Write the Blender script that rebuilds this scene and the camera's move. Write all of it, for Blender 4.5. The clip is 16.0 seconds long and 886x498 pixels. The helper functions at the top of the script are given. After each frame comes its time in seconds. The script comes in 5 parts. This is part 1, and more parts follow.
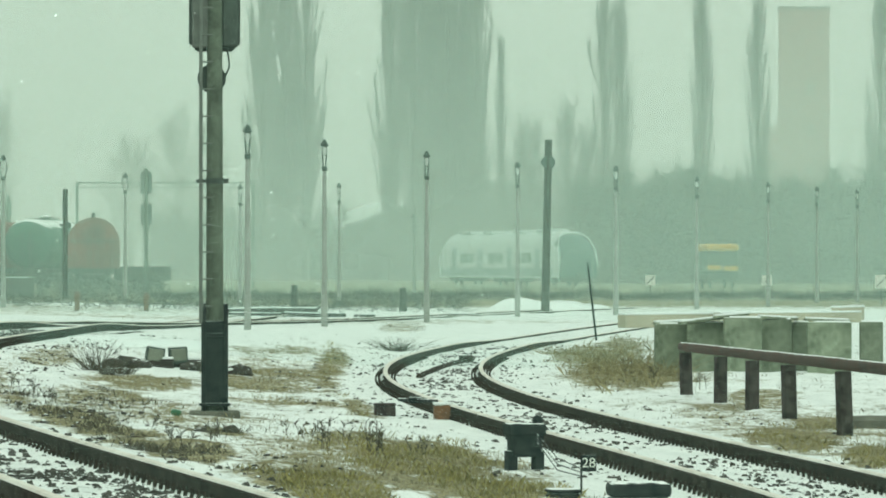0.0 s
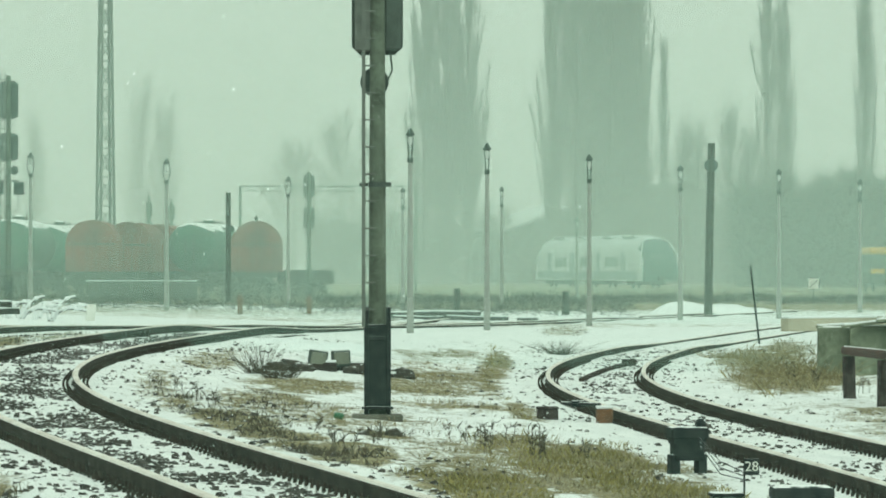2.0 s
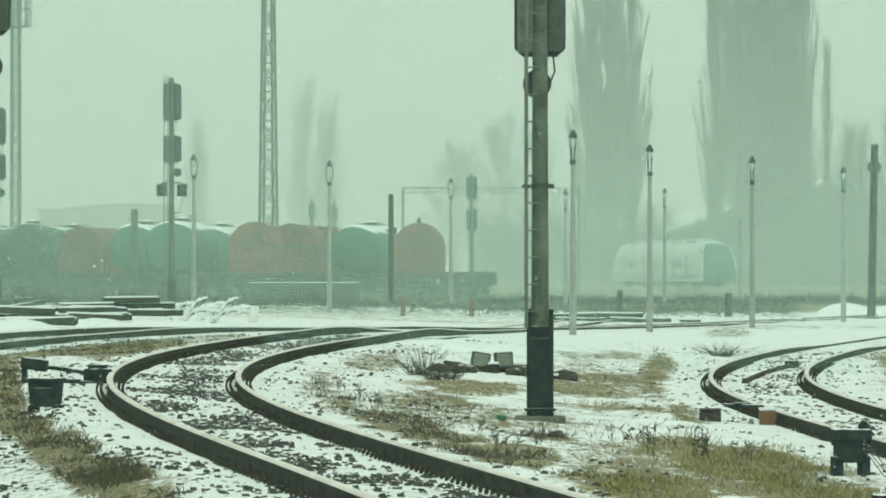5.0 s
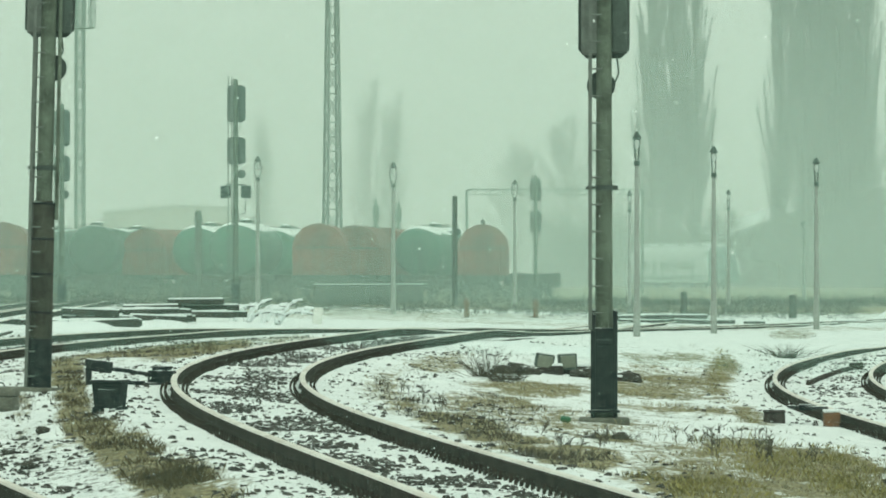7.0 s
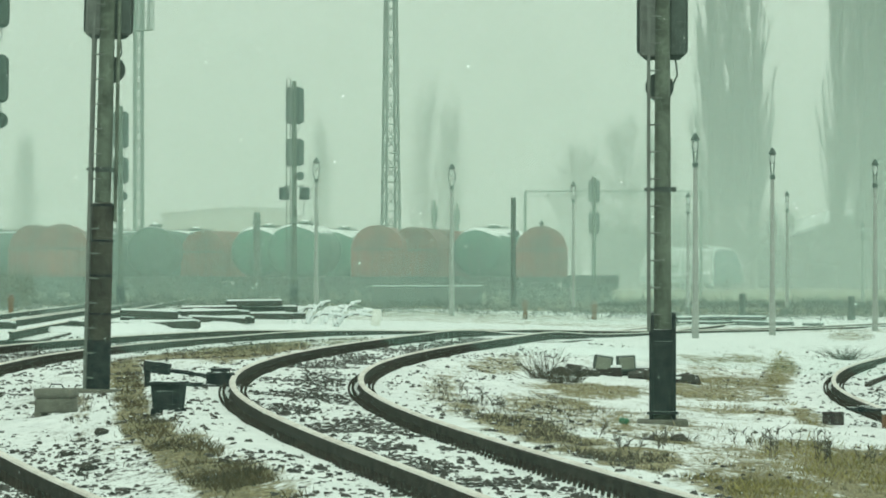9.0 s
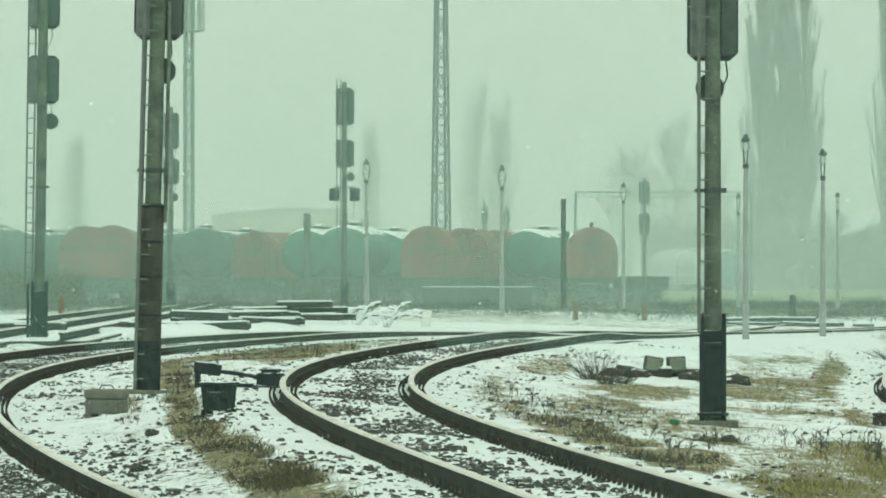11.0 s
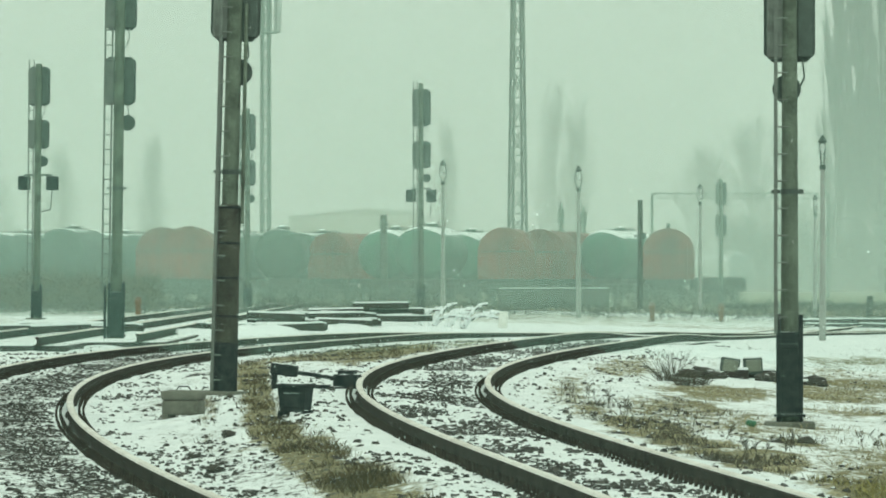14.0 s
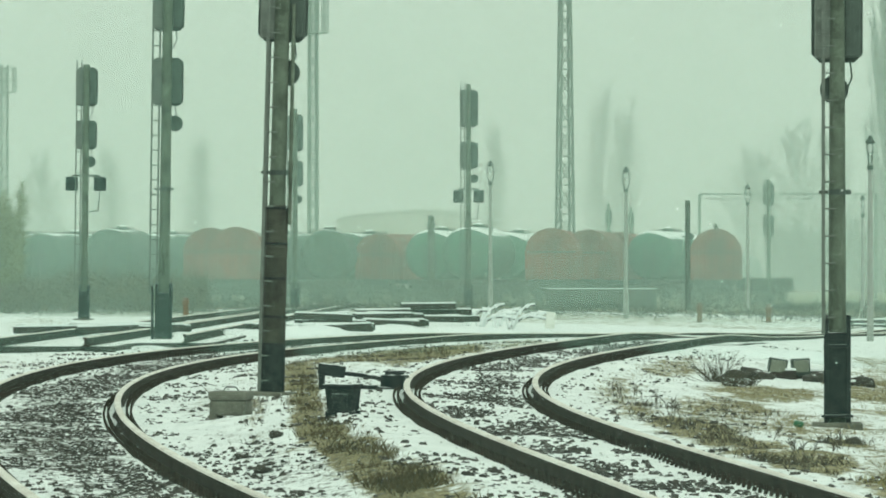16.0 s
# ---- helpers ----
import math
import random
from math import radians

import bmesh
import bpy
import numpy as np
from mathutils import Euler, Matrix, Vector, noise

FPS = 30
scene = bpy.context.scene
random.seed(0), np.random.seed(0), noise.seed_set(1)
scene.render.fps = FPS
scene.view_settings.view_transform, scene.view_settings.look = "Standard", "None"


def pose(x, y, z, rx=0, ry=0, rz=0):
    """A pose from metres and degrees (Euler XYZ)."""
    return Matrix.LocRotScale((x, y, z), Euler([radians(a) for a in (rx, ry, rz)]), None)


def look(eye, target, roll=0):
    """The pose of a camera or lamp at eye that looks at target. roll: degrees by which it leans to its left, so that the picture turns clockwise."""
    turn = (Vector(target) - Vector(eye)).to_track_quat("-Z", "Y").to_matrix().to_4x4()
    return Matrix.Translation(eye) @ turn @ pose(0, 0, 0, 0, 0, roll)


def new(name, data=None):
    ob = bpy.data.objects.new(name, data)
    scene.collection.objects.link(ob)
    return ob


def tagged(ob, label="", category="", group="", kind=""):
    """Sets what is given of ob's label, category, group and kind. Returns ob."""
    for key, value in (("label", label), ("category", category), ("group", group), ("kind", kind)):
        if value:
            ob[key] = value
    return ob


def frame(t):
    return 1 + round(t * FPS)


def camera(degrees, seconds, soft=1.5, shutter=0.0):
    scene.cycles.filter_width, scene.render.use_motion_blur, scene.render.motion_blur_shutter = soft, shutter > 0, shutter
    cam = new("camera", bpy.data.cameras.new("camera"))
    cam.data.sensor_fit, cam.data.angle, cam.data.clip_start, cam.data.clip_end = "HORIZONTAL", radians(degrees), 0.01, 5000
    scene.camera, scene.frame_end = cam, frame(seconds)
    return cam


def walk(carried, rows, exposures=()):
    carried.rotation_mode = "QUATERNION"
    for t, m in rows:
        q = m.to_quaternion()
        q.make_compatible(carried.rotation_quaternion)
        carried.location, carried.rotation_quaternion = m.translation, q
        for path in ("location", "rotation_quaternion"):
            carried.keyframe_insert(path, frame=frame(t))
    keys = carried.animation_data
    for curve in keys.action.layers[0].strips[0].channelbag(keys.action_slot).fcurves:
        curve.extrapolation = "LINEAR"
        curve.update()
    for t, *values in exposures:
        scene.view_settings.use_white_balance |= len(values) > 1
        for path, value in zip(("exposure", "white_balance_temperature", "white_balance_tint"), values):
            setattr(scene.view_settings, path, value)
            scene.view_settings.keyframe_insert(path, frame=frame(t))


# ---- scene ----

# ---- camera: a tripod pan with a long lens ----
cam = camera(8.97, 16.0, soft=1.8)
EYE = 1.55
PAN = [  # seconds, yaw, pitch
    (0.0, -3.157, 0.166), (0.5, -2.762, 0.183), (1.0, -2.332, 0.195), (1.5, -1.891, 0.195), (2.0, -1.507, 0.201),
    (2.5, -1.146, 0.201), (3.0, -0.796, 0.212), (3.5, -0.487, 0.218), (4.0, -0.252, 0.218), (4.5, -0.046, 0.218),
    (7.0, 0.791, 0.235), (7.5, 0.945, 0.246), (8.0, 1.100, 0.238), (8.5, 1.255, 0.246), (9.0, 1.384, 0.252),
    (11.5, 2.017, 0.264), (12.0, 2.143, 0.264), (12.5, 2.286, 0.264), (13.0, 2.412, 0.272), (13.5, 2.541, 0.266),
    (14.0, 2.670, 0.275), (14.5, 2.787, 0.272), (15.0, 2.905, 0.275), (15.5, 3.031, 0.281), (16.0, 3.151, 0.281),
]
LIGHT = [(0.0, 0.0, 6500, -25.0), (16.0, 0.0, 6500, -25.0)]
walk(cam, [(t, pose(0, 0, EYE, 90 + pitch, 0, yaw)) for t, yaw, pitch in PAN], LIGHT)

# ---- overcast daylight ----
world = bpy.data.worlds.new("overcast")
scene.world = world
world.use_nodes = True
wn = world.node_tree
sky = wn.nodes.new("ShaderNodeTexSky")
sky.sky_type, sky.sun_disc, sky.sun_elevation, sky.sun_rotation = "NISHITA", False, radians(28), radians(200)
cloud = wn.nodes.new("ShaderNodeMixRGB")
cloud.inputs[0].default_value = 0.97
cloud.inputs[2].default_value = (6.72, 6.32, 6.46, 1)
wn.links.new(sky.outputs[0], cloud.inputs[1])
wn.links.new(cloud.outputs[0], wn.nodes["Background"].inputs[0])
wn.nodes["Background"].inputs[1].default_value = 0.12
sun = new("sun", bpy.data.lights.new("sun", "SUN"))
sun.data.energy, sun.data.angle, sun.data.color = 1.0, radians(40), (1, 0.97, 0.92)
sun.matrix_world = look((0, 0, 50), (-12, 40, 0))


# ---- materials ----
def mat(name, base, rough=0.8, second=None, scale=6.0, bump=0.0, metal=0.0, fine=60.0, snow=0.0, per=0.0, spec=0.3, island=0.0):
    """Two-scale noise colour, bump, and snow lying on upward faces."""
    m = bpy.data.materials.new(name)
    m.use_nodes = True
    n, l = m.node_tree.nodes, m.node_tree.links
    b = n["Principled BSDF"]
    b.inputs["Roughness"].default_value, b.inputs["Metallic"].default_value = rough, metal
    b.inputs["Specular IOR Level"].default_value = spec
    tc = n.new("ShaderNodeTexCoord")
    big, small = n.new("ShaderNodeTexNoise"), n.new("ShaderNodeTexNoise")
    big.inputs["Scale"].default_value, small.inputs["Scale"].default_value = scale, fine
    big.inputs["Detail"].default_value = small.inputs["Detail"].default_value = 5
    for x in (big, small):
        l.new(tc.outputs["Object"], x.inputs["Vector"])
    add = n.new("ShaderNodeMath")
    add.operation = "MULTIPLY_ADD"
    add.inputs[1].default_value = 0.45
    l.new(small.outputs[0], add.inputs[0])
    l.new(big.outputs[0], add.inputs[2])
    ramp = n.new("ShaderNodeMapRange")
    ramp.inputs[1].default_value, ramp.inputs[2].default_value = 0.5, 0.95
    l.new(add.outputs[0], ramp.inputs[0])
    mix = n.new("ShaderNodeMixRGB")
    mix.inputs[1].default_value = (*base, 1)
    mix.inputs[2].default_value = (*(second or tuple(c * 0.6 for c in base)), 1)
    l.new(ramp.outputs[0], mix.inputs[0])
    out = mix.outputs[0]
    if per:
        info, hue = n.new("ShaderNodeObjectInfo"), n.new("ShaderNodeHueSaturation")
        mr = n.new("ShaderNodeMapRange")
        mr.inputs[3].default_value, mr.inputs[4].default_value = 1 - per, 1 + per
        l.new(info.outputs["Random"], mr.inputs[0])
        l.new(mr.outputs[0], hue.inputs["Value"])
        l.new(out, hue.inputs["Color"])
        out = hue.outputs[0]
    if island:
        isle, tone, spread = n.new("ShaderNodeNewGeometry"), n.new("ShaderNodeHueSaturation"), n.new("ShaderNodeMapRange")
        spread.inputs[3].default_value, spread.inputs[4].default_value = 1 - island, 1 + island
        l.new(isle.outputs["Random Per Island"], spread.inputs[0])
        l.new(spread.outputs[0], tone.inputs["Value"])
        l.new(out, tone.inputs["Color"])
        out = tone.outputs[0]
    if snow:
        geo, sep = n.new("ShaderNodeNewGeometry"), n.new("ShaderNodeSeparateXYZ")
        l.new(geo.outputs["Normal"], sep.inputs[0])
        s1 = n.new("ShaderNodeMath")
        s1.operation = "MULTIPLY_ADD"
        s1.inputs[1].default_value, s1.inputs[2].default_value = 0.5, -0.25
        l.new(big.outputs[0], s1.inputs[0])
        s2 = n.new("ShaderNodeMath")
        l.new(sep.outputs[2], s2.inputs[0])
        l.new(s1.outputs[0], s2.inputs[1])
        s3 = n.new("ShaderNodeMapRange")
        s3.inputs[1].default_value, s3.inputs[2].default_value = 1 - snow, 1.08 - snow
        l.new(s2.outputs[0], s3.inputs[0])
        sm = n.new("ShaderNodeMixRGB")
        sm.inputs[2].default_value = (0.85, 0.87, 0.88, 1)
        l.new(s3.outputs[0], sm.inputs[0])
        l.new(out, sm.inputs[1])
        out = sm.outputs[0]
    l.new(out, b.inputs["Base Color"])
    if bump:
        bp = n.new("ShaderNodeBump")
        bp.inputs["Strength"].default_value, bp.inputs["Distance"].default_value = bump, 0.02
        l.new(add.outputs[0], bp.inputs["Height"])
        l.new(bp.outputs[0], b.inputs["Normal"])
    return m


CONCRETE = mat("weathered_concrete", (0.18, 0.18, 0.15), 0.9, (0.09, 0.092, 0.075), 5, 0.5, fine=40)
PALECONCRETE = mat("pale_lamp_post_concrete", (0.36, 0.37, 0.35), 0.9, (0.25, 0.26, 0.24), 3, 0.2, fine=30)
POLE = mat("mast_concrete", (0.16, 0.19, 0.15), 0.9, (0.055, 0.065, 0.05), 3.5, 0.5, fine=24)
BROWNPOLE = mat("stained_mast_concrete", (0.075, 0.075, 0.058), 0.9, (0.026, 0.024, 0.02), 4.0, 0.6, fine=22)
BLACKSTEEL = mat("black_painted_steel", (0.012, 0.016, 0.018), 0.85, (0.042, 0.048, 0.047), 9, 0.3, fine=70, snow=0.12, spec=0.1)
GREYSTEEL = mat("grey_painted_steel", (0.17, 0.19, 0.17), 0.6, (0.10, 0.11, 0.10), 6, 0.1, fine=60)
DARKGREY = mat("dark_grey_painted_steel", (0.085, 0.108, 0.095), 0.7, (0.05, 0.062, 0.056), 6, 0.1, fine=60)
RUST = mat("rusted_rail_steel", (0.017, 0.014, 0.011), 0.9, (0.066, 0.054, 0.044), 4.0, 0.8, fine=70, spec=0.12)
RAILTOP = mat("worn_rail_head", (0.80, 0.78, 0.74), 0.6, (0.55, 0.50, 0.45), 1.5, 0.05, fine=25)
RUSTPIPE = mat("rusted_barrier_steel", (0.10, 0.052, 0.038), 0.85, (0.032, 0.027, 0.023), 5, 0.7, fine=45, snow=0.15)
POSTWOOD = mat("tarred_timber_post", (0.016, 0.014, 0.014), 0.95, (0.10, 0.085, 0.08), 9, 0.8, fine=60, spec=0.1)
SLAB = mat("mossy_concrete_slab", (0.29, 0.33, 0.25), 0.95, (0.10, 0.12, 0.085), 2.6, 0.6, fine=11, snow=0.10, per=0.25)
SLEEPER = mat("tarred_sleeper", (0.06, 0.05, 0.043), 0.9, (0.03, 0.026, 0.023), 4, 0.4, fine=30, snow=0.20)
STONE = mat("ballast_stone", (0.085, 0.08, 0.072), 0.95, (0.045, 0.043, 0.04), 12, 0.4, fine=60, snow=0.14, island=0.4)
STRAW = mat("dead_grass_blades", (0.34, 0.30, 0.17), 0.9, (0.17, 0.15, 0.085), 1.3, 0, fine=14, island=0.45)
OLIVE = mat("yellowing_grass_blades", (0.31, 0.27, 0.10), 0.9, (0.15, 0.14, 0.06), 1.3, 0, fine=14, island=0.5)
BROWNGRASS = mat("brown_grass_blades", (0.115, 0.095, 0.05), 0.9, (0.055, 0.05, 0.03), 1.3, 0, fine=14, island=0.5)
WEED = mat("dry_weed_stalks", (0.095, 0.085, 0.06), 0.9, (0.05, 0.046, 0.034), 1.5, 0, fine=9, island=0.4)
WILLOW = mat("yellow_willow_twigs", (0.20, 0.20, 0.085), 0.95, (0.11, 0.12, 0.06), 0.5, 0, fine=3)
RUBBLE = mat("dark_earthy_rubble", (0.075, 0.07, 0.058), 0.95, (0.035, 0.034, 0.03), 9, 0.6, fine=50, snow=0.10)
TWIG = mat("bare_twigs", (0.075, 0.075, 0.06), 0.95, (0.04, 0.045, 0.035), 0.25, 0, fine=2)
BARK = mat("poplar_bark", (0.10, 0.095, 0.08), 0.95, (0.05, 0.05, 0.042), 1, 0.3, fine=10)
TANKRED = mat("oxide_red_tank_paint", (0.25, 0.075, 0.055), 0.8, (0.13, 0.06, 0.048), 0.9, 0.05, fine=6, per=0.2)
TANKGREEN = mat("green_tank_paint", (0.06, 0.17, 0.11), 0.6, (0.05, 0.10, 0.07), 0.8, 0.05, fine=6, snow=0.36, per=0.15)
TANKDARK = mat("dirty_dark_green_tank_paint", (0.045, 0.085, 0.06), 0.6, (0.03, 0.05, 0.04), 0.8, 0.05, fine=6, snow=0.10, per=0.25)
UNDER = mat("grimy_underframe_steel", (0.035, 0.033, 0.03), 0.8, (0.06, 0.05, 0.04), 2, 0.2, fine=20)
CARBODY = mat("silver_white_railcar_paint", (0.62, 0.65, 0.65), 0.4, (0.48, 0.51, 0.52), 0.5, 0, fine=6)
CARBLUE = mat("blue_grey_railcar_stripe", (0.33, 0.38, 0.40), 0.45, (0.26, 0.31, 0.33), 0.5, 0, fine=6)
CARPANE = mat("pale_tinted_side_glass", (0.14, 0.19, 0.19), 0.3, (0.11, 0.15, 0.15), 0.5, 0, fine=6)
CARGLASS = mat("dark_tinted_glazing", (0.05, 0.10, 0.10), 0.15, (0.06, 0.11, 0.11), 0.5, 0, fine=6, spec=0.5)
YELLOW = mat("yellow_vehicle_paint", (0.75, 0.40, 0.03), 0.5, (0.6, 0.33, 0.03), 1, 0, fine=8)
BRICK = mat("red_brown_render", (0.40, 0.19, 0.15), 0.95, (0.32, 0.16, 0.125), 0.3, 0, fine=4)
SHEDWALL = mat("grey_shed_cladding", (0.12, 0.13, 0.12), 0.9, (0.09, 0.1, 0.09), 0.3, 0, fine=4)
SNOW = mat("lying_snow", (0.84, 0.86, 0.87), 0.9, (0.74, 0.77, 0.79), 1.5, 0.3, fine=25)
WHITEPAINT = mat("white_enamel", (0.75, 0.75, 0.72), 0.5, (0.62, 0.62, 0.58), 5, 0, fine=30)
BOXPAINT = mat("pale_grey_green_box_paint", (0.23, 0.25, 0.20), 0.7, (0.13, 0.145, 0.115), 6, 0.1, fine=40, snow=0.14)
AMBER = mat("worn_orange_paint", (0.20, 0.10, 0.045), 0.7, (0.09, 0.06, 0.04), 9, 0.1, fine=40, snow=0.16)
PALEWALL = mat("pale_rendered_wall", (0.50, 0.46, 0.36), 0.9, (0.36, 0.34, 0.27), 1, 0.1, fine=15)
LAMPGLASS = mat("frosted_lamp_glass", (0.55, 0.58, 0.56), 0.3, (0.45, 0.48, 0.46), 8, 0, fine=40)
PLASTICGREEN = mat("green_plastic_litter", (0.06, 0.18, 0.10), 0.5, (0.05, 0.13, 0.07), 8, 0, fine=40)
FLAKE = mat("snowflake", (0.66, 0.69, 0.67), 0.9, (0.68, 0.70, 0.68), 8, 0, fine=40)


def haze_material(name, cover, height, tint):
    """Mix for a painted haze sheet: mostly clear, the rest scatters daylight both ways."""
    m = bpy.data.materials.new(name)
    m.use_nodes = True
    n, l = m.node_tree.nodes, m.node_tree.links
    n.remove(n["Principled BSDF"])
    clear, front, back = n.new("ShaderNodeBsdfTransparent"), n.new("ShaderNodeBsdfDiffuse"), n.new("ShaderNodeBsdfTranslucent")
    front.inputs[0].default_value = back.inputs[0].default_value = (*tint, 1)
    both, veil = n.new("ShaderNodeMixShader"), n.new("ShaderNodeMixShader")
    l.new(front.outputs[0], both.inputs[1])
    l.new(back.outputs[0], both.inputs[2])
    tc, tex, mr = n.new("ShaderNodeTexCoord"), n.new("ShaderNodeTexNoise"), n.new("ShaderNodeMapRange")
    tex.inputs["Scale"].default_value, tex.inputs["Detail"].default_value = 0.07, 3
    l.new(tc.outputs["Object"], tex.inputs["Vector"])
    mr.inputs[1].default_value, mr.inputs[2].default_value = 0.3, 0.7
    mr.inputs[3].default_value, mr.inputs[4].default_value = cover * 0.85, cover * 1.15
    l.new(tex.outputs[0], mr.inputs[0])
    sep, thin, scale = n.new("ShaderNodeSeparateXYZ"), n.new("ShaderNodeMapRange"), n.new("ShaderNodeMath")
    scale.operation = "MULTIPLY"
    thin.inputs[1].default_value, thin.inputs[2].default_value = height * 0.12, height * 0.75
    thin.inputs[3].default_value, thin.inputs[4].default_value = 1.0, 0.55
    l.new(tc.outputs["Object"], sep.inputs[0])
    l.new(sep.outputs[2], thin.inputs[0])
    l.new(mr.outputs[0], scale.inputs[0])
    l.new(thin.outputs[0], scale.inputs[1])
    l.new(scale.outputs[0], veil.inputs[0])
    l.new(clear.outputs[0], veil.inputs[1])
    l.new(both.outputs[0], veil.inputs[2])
    l.new(veil.outputs[0], n["Material Output"].inputs[0])
    m.diffuse_color = (0.8, 0.85, 0.82, cover)
    return m


def ground_material():
    m = bpy.data.materials.new("snowy_ground")
    m.use_nodes = True
    n, l = m.node_tree.nodes, m.node_tree.links
    b = n["Principled BSDF"]
    b.inputs["Roughness"].default_value, b.inputs["Specular IOR Level"].default_value = 0.9, 0.2
    tc = n.new("ShaderNodeTexCoord")
    source = [tc.outputs["Object"]]

    def tex(scale, detail=6, rough=0.6):
        t = n.new("ShaderNodeTexNoise")
        t.inputs["Scale"].default_value, t.inputs["Detail"].default_value, t.inputs["Roughness"].default_value = scale, detail, rough
        l.new(source[0], t.inputs["Vector"])
        return t.outputs[0]

    def attr(name):
        a = n.new("ShaderNodeAttribute")
        a.attribute_name = name
        return a.outputs["Fac"]

    def math_(op, a, b2):
        x = n.new("ShaderNodeMath")
        x.operation = op
        for i, v in enumerate((a, b2)):
            if isinstance(v, (int, float)):
                x.inputs[i].default_value = v
            else:
                l.new(v, x.inputs[i])
        return x.outputs[0]

    def span(v, lo, hi):
        x = n.new("ShaderNodeMapRange")
        x.inputs[1].default_value, x.inputs[2].default_value = lo, hi
        l.new(v, x.inputs[0])
        return x.outputs[0]

    def mixc(f, a, b2):
        x = n.new("ShaderNodeMixRGB")
        l.new(f, x.inputs[0])
        for i, v in ((1, a), (2, b2)):
            if isinstance(v, tuple):
                x.inputs[i].default_value = (*v, 1)
            else:
                l.new(v, x.inputs[i])
        return x.outputs[0]

    drift = n.new("ShaderNodeMapping")
    drift.inputs["Scale"].default_value = (1, 0.32, 1)
    l.new(tc.outputs["Object"], drift.inputs["Vector"])
    source[0] = drift.outputs[0]
    fine, mid, big, speck = tex(16), tex(3.2), tex(0.8), tex(26, 3)
    snow = mixc(span(mid, 0.32, 0.72), (0.84, 0.86, 0.865), (0.68, 0.71, 0.72))
    straw = mixc(span(speck, 0.38, 0.62), (0.36, 0.32, 0.185), (0.10, 0.09, 0.055))
    straw = mixc(span(big, 0.45, 0.7), straw, (0.17, 0.15, 0.075))
    grit = mixc(span(tex(30), 0.35, 0.65), (0.13, 0.125, 0.105), (0.04, 0.04, 0.036))
    g = math_("SUBTRACT", math_("ADD", math_("MULTIPLY", mid, 0.8), math_("MULTIPLY", fine, 0.8)), 0.2)
    col = mixc(span(math_("ADD", attr("grass"), g), 0.86, 1.07), snow, straw)
    h = math_("ADD", math_("MULTIPLY", tex(7), 0.5), math_("MULTIPLY", tex(17, 3), 0.6))
    col = mixc(span(math_("ADD", attr("grit"), h), 0.80, 0.90), col, grit)
    l.new(col, b.inputs["Base Color"])
    bp = n.new("ShaderNodeBump")
    bp.inputs["Strength"].default_value, bp.inputs["Distance"].default_value = 0.5, 0.05
    l.new(g, bp.inputs["Height"])
    l.new(bp.outputs[0], b.inputs["Normal"])
    return m


GROUND = ground_material()


